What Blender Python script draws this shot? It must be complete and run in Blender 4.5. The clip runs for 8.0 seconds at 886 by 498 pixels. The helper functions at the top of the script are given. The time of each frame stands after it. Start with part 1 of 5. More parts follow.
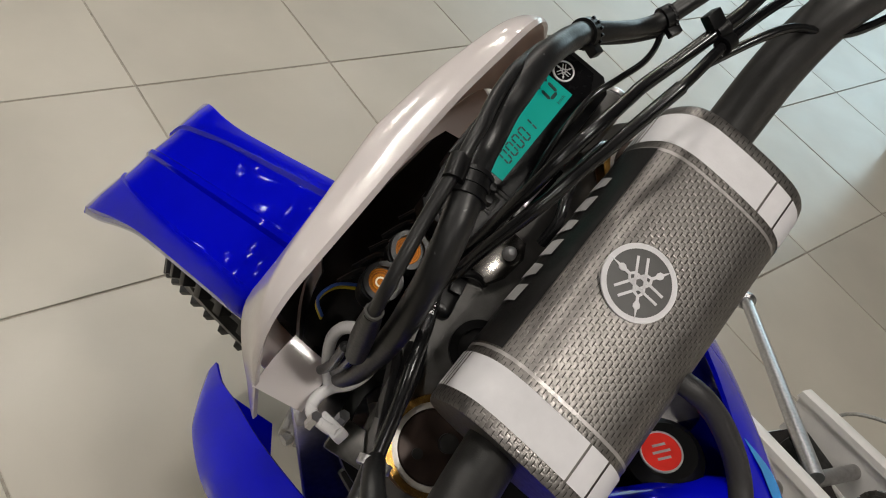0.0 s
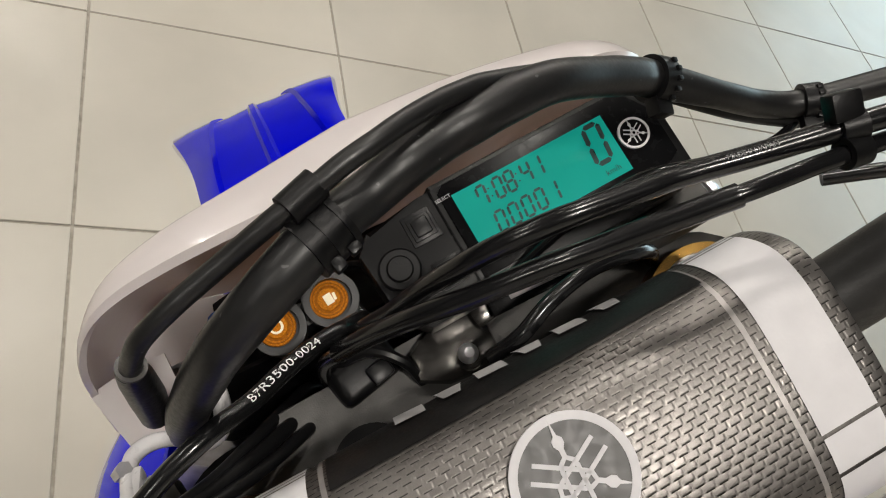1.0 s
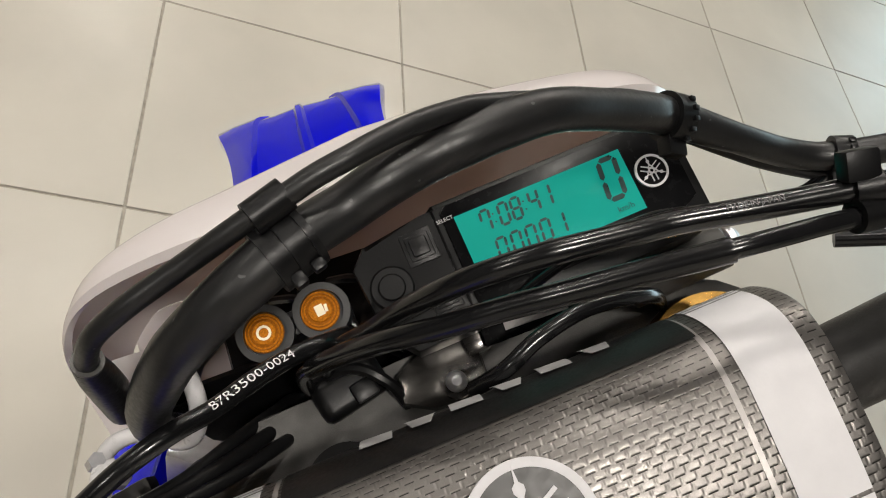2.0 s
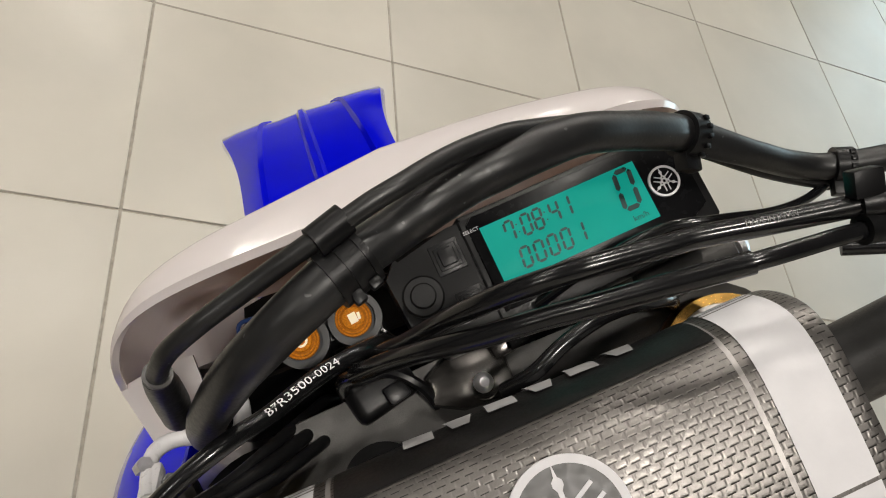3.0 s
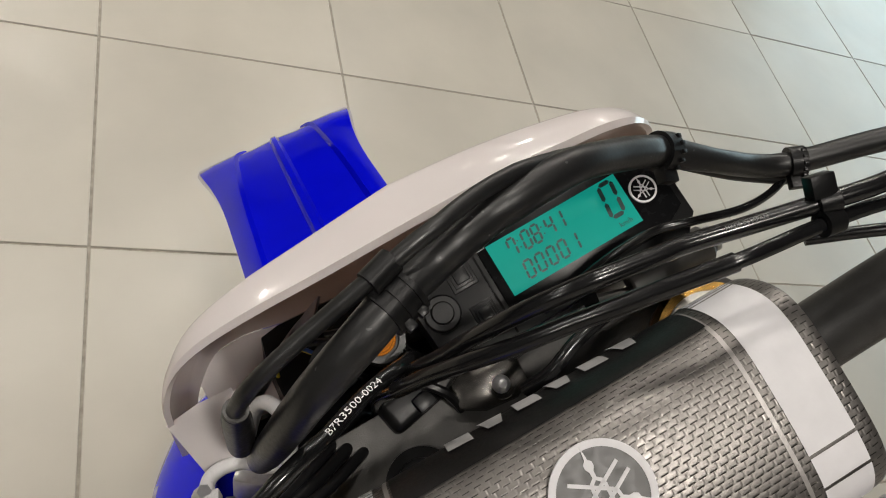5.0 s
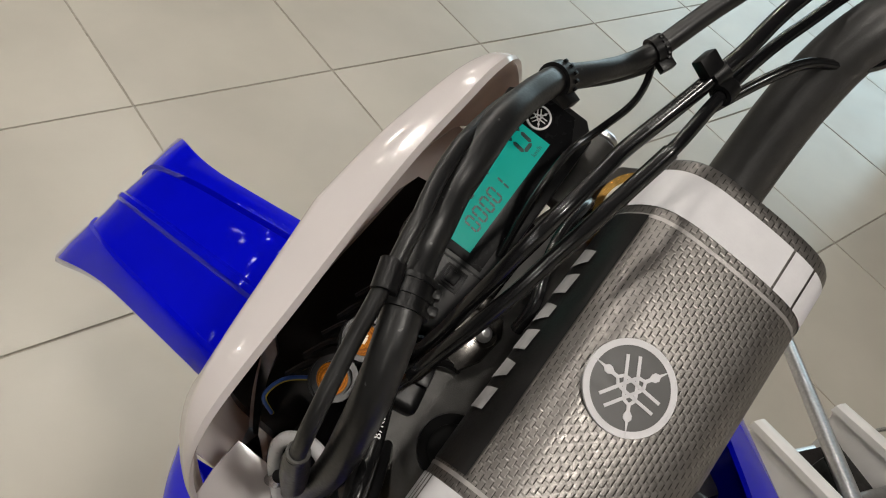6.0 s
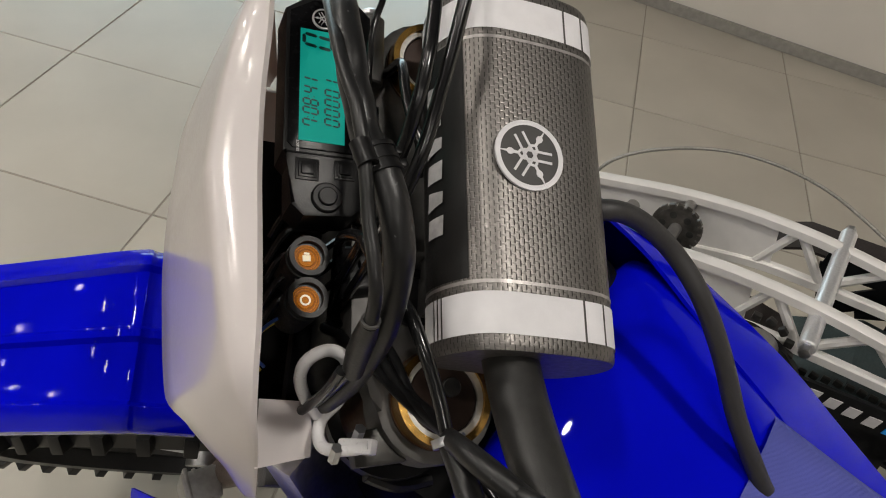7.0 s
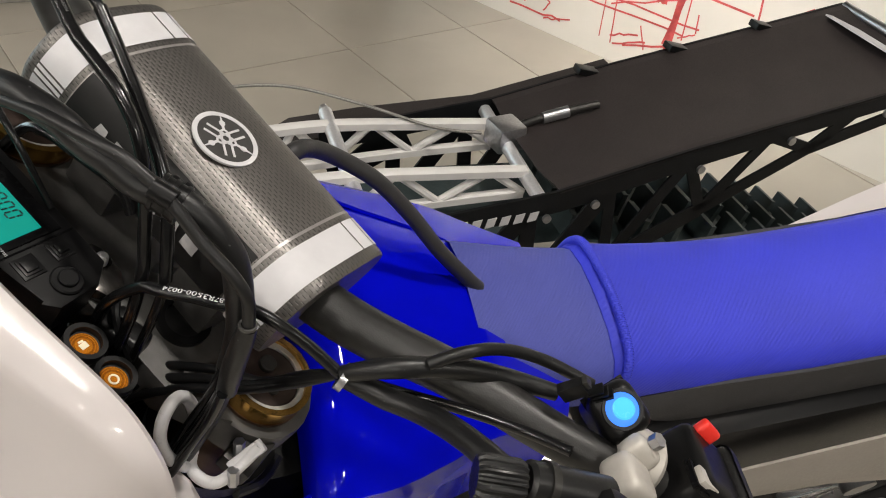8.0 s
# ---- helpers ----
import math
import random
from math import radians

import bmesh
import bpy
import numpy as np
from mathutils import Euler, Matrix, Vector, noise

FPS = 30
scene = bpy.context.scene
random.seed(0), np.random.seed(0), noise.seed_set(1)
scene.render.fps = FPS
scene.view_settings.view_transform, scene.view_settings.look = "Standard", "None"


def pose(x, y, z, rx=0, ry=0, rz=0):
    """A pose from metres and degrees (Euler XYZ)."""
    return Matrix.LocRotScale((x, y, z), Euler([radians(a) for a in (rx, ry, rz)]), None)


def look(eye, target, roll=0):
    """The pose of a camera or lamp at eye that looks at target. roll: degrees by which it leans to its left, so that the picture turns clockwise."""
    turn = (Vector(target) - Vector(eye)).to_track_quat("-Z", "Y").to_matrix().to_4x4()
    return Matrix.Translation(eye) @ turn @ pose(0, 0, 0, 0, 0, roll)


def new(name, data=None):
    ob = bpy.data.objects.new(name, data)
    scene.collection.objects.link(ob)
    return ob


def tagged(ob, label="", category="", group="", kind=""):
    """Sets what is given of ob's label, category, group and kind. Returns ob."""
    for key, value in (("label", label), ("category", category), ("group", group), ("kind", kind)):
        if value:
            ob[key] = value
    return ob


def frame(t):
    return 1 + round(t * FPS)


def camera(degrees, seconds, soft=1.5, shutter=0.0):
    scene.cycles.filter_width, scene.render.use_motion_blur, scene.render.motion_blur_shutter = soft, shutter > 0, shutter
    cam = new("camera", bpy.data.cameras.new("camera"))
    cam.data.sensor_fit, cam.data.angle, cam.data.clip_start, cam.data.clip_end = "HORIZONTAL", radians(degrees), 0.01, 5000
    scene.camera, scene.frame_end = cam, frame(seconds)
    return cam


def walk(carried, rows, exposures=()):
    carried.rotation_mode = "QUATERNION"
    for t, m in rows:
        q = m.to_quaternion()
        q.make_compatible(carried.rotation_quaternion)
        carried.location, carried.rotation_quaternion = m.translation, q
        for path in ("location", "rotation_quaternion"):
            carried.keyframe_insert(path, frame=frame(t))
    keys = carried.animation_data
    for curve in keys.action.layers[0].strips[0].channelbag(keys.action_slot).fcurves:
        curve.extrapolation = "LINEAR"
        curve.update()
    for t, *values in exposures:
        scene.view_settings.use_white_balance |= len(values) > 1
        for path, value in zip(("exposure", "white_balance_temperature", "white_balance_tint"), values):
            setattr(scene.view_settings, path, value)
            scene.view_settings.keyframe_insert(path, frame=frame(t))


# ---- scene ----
cam = camera(58.09, 8.0, 1.05)
PATH = [
    (0, (-0.1591, -0.9810, 1.4336), (1.0547, -0.1842, 0.0583), 28.46),
    (0.5, (-0.0732, -0.9547, 1.4005), (0.9350, -0.0118, -0.0467), 32.87),
    (1, (-0.0008, -0.9507, 1.3886), (0.8444, 0.0817, -0.1012), 35.72),
    (1.5, (0.0282, -0.9526, 1.3882), (0.7720, 0.1172, -0.1291), 37.07),
    (2, (0.0216, -0.9452, 1.3912), (0.7441, 0.1309, -0.1320), 37.40),
    (3.5, (-0.0088, -0.9522, 1.4069), (0.7703, 0.0979, -0.1065), 37.55),
    (4.2, (-0.0164, -0.9570, 1.4134), (0.7868, 0.0892, -0.0900), 36.99),
    (5.5, (-0.0580, -0.9545, 1.4298), (0.9047, 0.0312, -0.0199), 30.98),
    (6, (-0.0851, -0.9408, 1.4272), (1.0797, -0.1236, 0.0216), 24.78),
    (6.2, (-0.0974, -0.9430, 1.4330), (1.1429, -0.2276, 0.0366), 21.79),
    (6.5, (-0.1300, -0.9414, 1.4259), (1.2215, -0.4061, 0.0523), 17.92),
    (7, (-0.2053, -0.8955, 1.4240), (1.2808, -0.7476, 0.0937), 12.35),
    (7.5, (-0.2401, -0.8371, 1.4348), (1.2217, -1.2673, 0.1393), 9.73),
    (8, (-0.2287, -0.7424, 1.4353), (0.9486, -1.7878, 0.2020), 8.49),
]
EXPOSURE = [(0, -0.28), (0.5, -0.18), (1, 0.0), (1.5, 0.1), (2.2, 0.1), (4.2, 0.0), (5.5, -0.13), (6, -0.2), (6.5, -0.25), (7, -0.2), (7.5, -0.08), (8, 0.12)]
walk(cam, [(t, look(eye, target, roll)) for t, eye, target, roll in PATH], EXPOSURE)

# ---- world and light ----
world = bpy.data.worlds.new("world")
scene.world = world
world.use_nodes = True
world.node_tree.nodes["Background"].inputs[0].default_value = (0.75, 0.86, 1.0, 1)
world.node_tree.nodes["Background"].inputs[1].default_value = 0.02
scene.view_settings.exposure = 0.0

CEIL = 3.3
LAMPS = [(-2.6, -2.2), (-2.6, 0.2), (-2.6, 2.6), (-0.25, -1.75), (-0.40, -0.20), (-0.45, 1.6), (-0.4, 3.8), (0.68, 1.95), (1.44, 1.9), (1.8, 3.6), (3.8, 3.4)]
LAMP_WATTS = {(-0.25, -1.75): 28.0, (-0.40, -0.20): 13.0, (-2.6, 0.2): 20.0, (-0.45, 1.6): 17.0, (0.68, 1.95): 16.0, (1.44, 1.9): 12.0, (1.8, 3.6): 16.0, (3.8, 3.4): 16.0}
# eye and target of an added fill lamp that brightens the drawn wall
WALL_FILL = ((1.3, -1.0, 3.24), (1.6, -3.46, 0.75))
for lx, ly in LAMPS:
    lamp = bpy.data.lights.new("ceiling_spot", "AREA")
    lamp.shape, lamp.size, lamp.energy, lamp.color = "DISK", 0.20, LAMP_WATTS.get((lx, ly), 24.0), (1.0, 0.94, 0.86)
    new("ceiling_spot", lamp).matrix_world = look((lx, ly, CEIL - 0.06), (lx, ly, 0))
wash = bpy.data.lights.new("wall_fill_light", "AREA")
wash.shape, wash.size, wash.energy, wash.color, wash.spread = "DISK", 0.11, 8.5, (1.0, 0.95, 0.88), math.radians(44)
new("wall_fill_light", wash).matrix_world = look(*WALL_FILL)
day = bpy.data.lights.new("window_light", "AREA")
day.shape, day.size, day.size_y, day.energy, day.color = "RECTANGLE", 6.8, 2.0, 76.0, (0.66, 0.92, 1.0)
new("window_light", day).matrix_world = look((7.9, 2.8, 2.0), (0, 1.4, 0.6))


# ---- materials ----
def material(name, colour, rough=0.5, metal=0.0, vary=0.12, scale=40.0, bump=0.0, bump_scale=300.0, coat=0.0, spec=0.5, ribs=0.0, emit=None, power=0.0, fleck=0.0):
    m = bpy.data.materials.new(name)
    m.use_nodes = True
    n, l = m.node_tree.nodes, m.node_tree.links
    p = n["Principled BSDF"]
    p.inputs["Metallic"].default_value = metal
    p.inputs["Specular IOR Level"].default_value = spec
    p.inputs["Coat Weight"].default_value = coat
    p.inputs["Coat Roughness"].default_value = 0.06
    co = n.new("ShaderNodeTexCoord")
    big = n.new("ShaderNodeTexNoise")
    big.inputs["Scale"].default_value, big.inputs["Detail"].default_value = scale, 6
    l.new(co.outputs["Object"], big.inputs["Vector"])
    ramp = n.new("ShaderNodeMapRange")
    ramp.inputs[1].default_value, ramp.inputs[2].default_value = 0.3, 0.7
    ramp.inputs[3].default_value, ramp.inputs[4].default_value = 1 - vary, 1 + vary
    l.new(big.outputs["Fac"], ramp.inputs[0])
    mul = n.new("ShaderNodeVectorMath")
    mul.operation = "SCALE"
    mul.inputs[0].default_value = colour
    l.new(ramp.outputs[0], mul.inputs["Scale"])
    if fleck:
        dust = n.new("ShaderNodeTexNoise")
        dust.inputs["Scale"].default_value, dust.inputs["Detail"].default_value = 520, 0
        l.new(co.outputs["Object"], dust.inputs["Vector"])
        edge = n.new("ShaderNodeMapRange")
        edge.inputs[1].default_value, edge.inputs[2].default_value = 0.83, 0.88
        edge.inputs[4].default_value = fleck
        l.new(dust.outputs["Fac"], edge.inputs[0])
        add = n.new("ShaderNodeVectorMath")
        l.new(mul.outputs[0], add.inputs[0])
        l.new(edge.outputs[0], add.inputs[1])
        l.new(add.outputs[0], p.inputs["Base Color"])
    else:
        l.new(mul.outputs[0], p.inputs["Base Color"])
    rr = n.new("ShaderNodeMapRange")
    rr.inputs[1].default_value, rr.inputs[2].default_value = 0.3, 0.7
    rr.inputs[3].default_value, rr.inputs[4].default_value = max(0.02, rough * 0.85), min(1.0, rough * 1.18)
    fine = n.new("ShaderNodeTexNoise")
    fine.inputs["Scale"].default_value, fine.inputs["Detail"].default_value = bump_scale, 4
    l.new(co.outputs["Object"], fine.inputs["Vector"])
    l.new(fine.outputs["Fac"], rr.inputs[0])
    l.new(rr.outputs[0], p.inputs["Roughness"])
    if bump:
        b = n.new("ShaderNodeBump")
        b.inputs["Strength"].default_value, b.inputs["Distance"].default_value = bump, 0.0006
        l.new(fine.outputs["Fac"], b.inputs["Height"])
        l.new(b.outputs[0], p.inputs["Normal"])
        if ribs:
            wave = n.new("ShaderNodeTexWave")
            wave.bands_direction = "DIAGONAL"
            wave.inputs["Scale"].default_value, wave.inputs["Distortion"].default_value = ribs, 0.4
            l.new(co.outputs["Object"], wave.inputs["Vector"])
            b2 = n.new("ShaderNodeBump")
            b2.inputs["Strength"].default_value, b2.inputs["Distance"].default_value = 0.35, 0.0006
            l.new(wave.outputs["Fac"], b2.inputs["Height"])
            l.new(b.outputs[0], b2.inputs["Normal"])
            l.new(b2.outputs[0], p.inputs["Normal"])
    if emit:
        p.inputs["Emission Color"].default_value = (*emit, 1)
        p.inputs["Emission Strength"].default_value = power
    return m


BLUE = material("blue_plastic", (0.0015, 0.003, 0.52), 0.03, vary=0.10, scale=9, spec=0.17, bump=0.012, bump_scale=60)
COWL = material("white_plastic", (0.74, 0.70, 0.70), 0.16, vary=0.04, scale=12, coat=0.45)
RUBBER = material("black_rubber", (0.0058, 0.0058, 0.0062), 0.40, spec=0.48, fleck=0.07, vary=0.25, scale=60, bump=0.08, bump_scale=700)
CABLE = material("black_cable", (0.0055, 0.0055, 0.006), 0.20, vary=0.2, scale=90, spec=0.42)
BLACK = material("black_plastic", (0.0042, 0.0042, 0.0046), 0.36, spec=0.26, vary=0.2, scale=70, bump=0.1, bump_scale=900)
GLOSS = material("gloss_black", (0.004, 0.004, 0.0045), 0.25, vary=0.1, scale=50, spec=0.08)
CLAMP = material("cast_clamp", (0.085, 0.082, 0.079), 0.5, metal=0.4, vary=0.15, scale=120, bump=0.25, bump_scale=1500)
STEEL = material("plated_steel", (0.52, 0.52, 0.54), 0.34, metal=1.0, vary=0.12, scale=200, bump=0.05, bump_scale=900)
GOLD = material("gold_anodised", (0.66, 0.38, 0.10), 0.22, metal=1.0, vary=0.1, scale=150)
GUIDE = material("white_guide_plastic", (0.66, 0.65, 0.66), 0.3, vary=0.05, scale=60)
FADED = material("faded_grey_print", (0.16, 0.16, 0.165), 0.5, vary=0.3, scale=800)
GREYCLIP = material("grey_clip_plastic", (0.55, 0.54, 0.55), 0.35, vary=0.06, scale=50)
BRONZE = material("dark_bronze", (0.085, 0.05, 0.034), 0.4, metal=0.5, vary=0.15, scale=80)
CAPSCALE = material("graduated_ring", (0.58, 0.56, 0.52), 0.4, metal=0.3, vary=0.1, scale=300)
CAPFACE = material("brown_anodised_face", (0.045, 0.028, 0.022), 0.42, metal=0.4, vary=0.2, scale=120, bump=0.05)
BRIGHT = material("bright_bolt", (0.75, 0.75, 0.77), 0.38, metal=0.7, vary=0.08, scale=300, bump=0.1, bump_scale=1500)
PERCH = material("cast_perch", (0.50, 0.47, 0.43), 0.45, metal=0.2, vary=0.1, scale=90, bump=0.1)
SILVERLINE = material("silver_groove", (0.36, 0.34, 0.33), 0.4, metal=0.5, vary=0.1, scale=200)
BARMAT = material("black_handlebar", (0.017, 0.0165, 0.016), 0.42, spec=0.5, vary=0.3, scale=160, bump=0.15, bump_scale=1200)
WHITE = material("white_print", (0.66, 0.65, 0.67), 0.62, spec=0.25, vary=0.03, scale=120, bump=0.05, bump_scale=900)
DARKPRINT = material("dark_print", (0.05, 0.048, 0.047), 0.42, vary=0.08, scale=100)
# dark print that also paints in the shaded upper front of the pad
PRINTSHADE = material("front_print_and_shade", (0.011, 0.0105, 0.0105), 0.42, spec=0.3, vary=0.12, scale=120, bump=0.05, bump_scale=900)
AMBER = material("amber_lens", (0.27, 0.085, 0.004), 0.38, vary=0.4, scale=900, spec=0.08, emit=(1.0, 0.30, 0.01), power=0.02)
AMBERCORE = material("amber_core", (0.42, 0.14, 0.008), 0.38, vary=0.45, scale=1400, spec=0.05, emit=(1.0, 0.36, 0.02), power=0.05)
AMBERICON = material("pale_icon", (0.9, 0.82, 0.62), 0.4, emit=(1.0, 0.8, 0.5), power=0.08)
# a slight glow is put into this red, though label and button are unlit
RED = material("red_label", (0.75, 0.03, 0.02), 0.35, emit=(1, 0.05, 0.03), power=0.05)
LCDDARK = material("lcd_segment", (0.004, 0.03, 0.028), 0.3, vary=0.0)
LCD = material("lcd_glass", (0.01, 0.13, 0.11), 0.14, vary=0.05, scale=60, emit=(0.0, 0.62, 0.48), power=0.32)
LAMPBLUE = material("blue_lamp_lens", (0.02, 0.08, 0.6), 0.2, emit=(0.07, 0.28, 1.0), power=1.0)
LAMPCORE = material("blue_lamp_core", (0.05, 0.25, 0.7), 0.25, emit=(0.05, 0.42, 1.0), power=1.05)
PALEPRINT = material("pale_block_print", (0.42, 0.41, 0.415), 0.4, vary=0.1, scale=300)
STAYMAT = material("smoked_plating", (0.11, 0.104, 0.098), 0.2, metal=0.9, vary=0.25, scale=60, bump=0.05)
YELLOWWIRE = material("yellow_wire", (0.55, 0.42, 0.02), 0.4)
BLUEWIRE = material("blue_wire", (0.03, 0.08, 0.30), 0.4)
GREYLINE = material("braided_line", (0.26, 0.25, 0.23), 0.5, metal=0.5, vary=0.3, scale=400)
TAPE = material("grey_tape", (0.22, 0.23, 0.24), 0.35)
STRIPE = material("beige_printed_stripe", (0.26, 0.22, 0.18), 0.3, vary=0.05)
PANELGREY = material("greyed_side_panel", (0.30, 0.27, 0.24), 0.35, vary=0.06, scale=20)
CAST = material("cast_aluminium", (0.36, 0.35, 0.34), 0.42, metal=0.8, vary=0.15, scale=90, bump=0.15, bump_scale=900)
SEATBLUE = material("blue_seat_vinyl", (0.030, 0.040, 0.56), 0.55, vary=0.07, scale=14, bump=0.25, bump_scale=1400, ribs=110)
SEATPATCH = material("violet_grip_vinyl", (0.065, 0.078, 0.36), 0.62, vary=0.06, scale=24, bump=0.5, bump_scale=1100, ribs=150)
SEATGREY = material("charcoal_seat_vinyl", (0.035, 0.034, 0.036), 0.75, vary=0.12, scale=60, bump=0.6, bump_scale=900)
HOSEGREY = material("grey_breather_rubber", (0.024, 0.023, 0.024), 0.5, vary=0.1, scale=60, bump=0.1, bump_scale=700)
FRAMEWHITE = material("white_powder_coat", (0.72, 0.70, 0.68), 0.35, vary=0.05, scale=25, bump=0.05)
TUNNEL = material("matt_tunnel_panel", (0.021, 0.0155, 0.0150), 0.6, vary=0.15, scale=15, bump=0.2, bump_scale=500)
SPROCKET = material("oily_sprocket_steel", (0.12, 0.11, 0.10), 0.42, metal=0.8, vary=0.4, scale=60, bump=0.15)
PLATE = material("black_coated_plate", (0.0045, 0.005, 0.006), 0.5, spec=0.22, vary=0.2, scale=30, bump=0.05)
TRACKMAT = material("track_rubber", (0.03, 0.045, 0.047), 0.6, vary=0.2, scale=30, bump=0.2)
SKY_BLUE = material("sky_blue_graphic", (0.02, 0.28, 0.75), 0.16)
WALLPAINT = material("white_wall_paint", (0.74, 0.71, 0.66), 0.7, vary=0.04, scale=3, bump=0.15, bump_scale=120)
REDLINE = material("red_wall_drawing", (0.62, 0.10, 0.10), 0.7, vary=0.2, scale=30)
CEILMAT = material("ceiling_paint", (0.07, 0.07, 0.075), 0.8, vary=0.05, scale=2)
GREYWALL = material("grey_wall_paint", (0.20, 0.19, 0.18), 0.8, vary=0.06, scale=2)
GROUT = material("grey_grout", (0.33, 0.30, 0.255), 0.85, vary=0.2, scale=60)
SPOT = material("spot_lens", (1, 1, 1), 0.3, emit=(1.0, 0.93, 0.82), power=42)
SKYGLOW = material("daylight_backdrop", (0.8, 0.9, 1), 0.9, emit=(0.72, 0.93, 1.0), power=3.0)
IRON = material("dark_iron", (0.06, 0.058, 0.055), 0.45, metal=0.8, vary=0.3, scale=80, bump=0.2)


def tile_material():
    m = material("porcelain_tile", (0.457, 0.424, 0.366), 0.34, vary=0.08, scale=2.6, bump_scale=7)
    n, l = m.node_tree.nodes, m.node_tree.links
    info = n.new("ShaderNodeObjectInfo")
    r = n.new("ShaderNodeMapRange")
    r.inputs[3].default_value, r.inputs[4].default_value = 0.94, 1.06
    l.new(info.outputs["Random"], r.inputs[0])
    old = n["Principled BSDF"].inputs["Base Color"].links[0].from_socket
    mul = n.new("ShaderNodeVectorMath")
    mul.operation = "SCALE"
    l.new(old, mul.inputs[0])
    l.new(r.outputs[0], mul.inputs["Scale"])
    l.new(mul.outputs[0], n["Principled BSDF"].inputs["Base Color"])
    return m


TILE = tile_material()


def thin_plastic(m, share, colour):
    """Lets a little light through a thin moulding."""
    n, l = m.node_tree.nodes, m.node_tree.links
    glow = n.new("ShaderNodeBsdfTranslucent")
    glow.inputs["Color"].default_value = (*colour, 1)
    mix = n.new("ShaderNodeMixShader")
    mix.inputs[0].default_value = share
    l.new(n["Principled BSDF"].outputs[0], mix.inputs[1])
    l.new(glow.outputs[0], mix.inputs[2])
    l.new(mix.outputs[0], n["Material Output"].inputs[0])


thin_plastic(COWL, 0.22, (0.80, 0.62, 0.52))


def pad_material():
    """Grey printed cover with an embossed weave, its notches darkened as painted shade; the pattern lies on the cover's
    own length and girth.
    """
    m = material("embossed_pad_cover", (0.178, 0.167, 0.158), 0.40, metal=0.85, vary=0.06, scale=60)
    n, l = m.node_tree.nodes, m.node_tree.links
    p = n["Principled BSDF"]
    uv = n.new("ShaderNodeUVMap")
    uv.uv_map = "cover"
    sep = n.new("ShaderNodeSeparateXYZ")
    l.new(uv.outputs[0], sep.inputs[0])

    def calc(op, a, b=None, c=None):
        k = n.new("ShaderNodeMath")
        k.operation = op
        for i, v in enumerate((a, b, c)):
            if v is not None:
                if isinstance(v, (int, float)):
                    k.inputs[i].default_value = v
                else:
                    l.new(v, k.inputs[i])
        return k.outputs[0]

    def step(v, lo, hi):
        k = n.new("ShaderNodeMapRange")
        k.interpolation_type = "SMOOTHSTEP"
        k.inputs[1].default_value, k.inputs[2].default_value = lo, hi
        l.new(v, k.inputs[0])
        return k.outputs[0]

    rows = calc("DIVIDE", sep.outputs[1], 0.00245)
    row = calc("FLOOR", rows)
    fv = calc("SUBTRACT", rows, row)
    along = calc("ADD", calc("DIVIDE", sep.outputs[0], 0.0046), calc("MULTIPLY", row, 0.5))
    fu = calc("FRACT", along)
    mid = calc("ABSOLUTE", calc("SUBTRACT", fu, 0.5))
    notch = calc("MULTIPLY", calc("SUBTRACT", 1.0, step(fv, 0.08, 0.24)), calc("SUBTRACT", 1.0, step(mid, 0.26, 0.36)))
    pillow = calc("MULTIPLY", calc("MULTIPLY", fv, calc("SUBTRACT", 1.3, fv)), step(calc("SUBTRACT", 0.5, mid), 0.0, 0.16))
    fleck = n.new("ShaderNodeTexNoise")
    fleck.inputs["Scale"].default_value, fleck.inputs["Detail"].default_value = 2600, 2
    l.new(uv.outputs[0], fleck.inputs["Vector"])
    # base colour darkened in each notch to stand for the shadow there
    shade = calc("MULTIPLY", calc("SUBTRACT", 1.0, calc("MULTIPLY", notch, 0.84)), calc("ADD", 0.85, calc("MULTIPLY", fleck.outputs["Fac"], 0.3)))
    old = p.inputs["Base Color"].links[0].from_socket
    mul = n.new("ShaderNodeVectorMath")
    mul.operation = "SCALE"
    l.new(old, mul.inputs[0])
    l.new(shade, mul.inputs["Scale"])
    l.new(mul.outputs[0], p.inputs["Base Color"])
    b = n.new("ShaderNodeBump")
    b.inputs["Strength"].default_value, b.inputs["Distance"].default_value = 0.28, 0.0005
    l.new(calc("SUBTRACT", calc("MULTIPLY", pillow, 1.6), notch), b.inputs["Height"])
    l.new(b.outputs[0], p.inputs["Normal"])
    return m


PADMAT = pad_material()

# ---- helpers of this scene ----
PLACE = {}


def smooth(me):
    me.polygons.foreach_set("use_smooth", [True] * len(me.polygons))


def thing(name, m, label, category, group="", kind=""):
    ob = new(name)
    ob.empty_display_size = 0.05
    ob.matrix_world = m
    PLACE[ob] = m.copy()
    return tagged(ob, label, category, group, kind)


def part(name, bm, mat, parent, label="", m=None, flat=False):
    """One mesh under a thing or part; its coordinates are those of the pose m."""
    me = bpy.data.meshes.new(name)
    bmesh.ops.recalc_face_normals(bm, faces=bm.faces)
    bm.to_mesh(me)
    bm.free()
    if not flat:
        smooth(me)
        me.set_sharp_from_angle(angle=radians(38))
    me.materials.append(mat)
    ob = new(name, me)
    m = m if m is not None else PLACE[parent]
    PLACE[ob] = m.copy()
    ob.parent = parent
    ob.matrix_basis = PLACE[parent].inverted() @ m
    return tagged(ob, label)


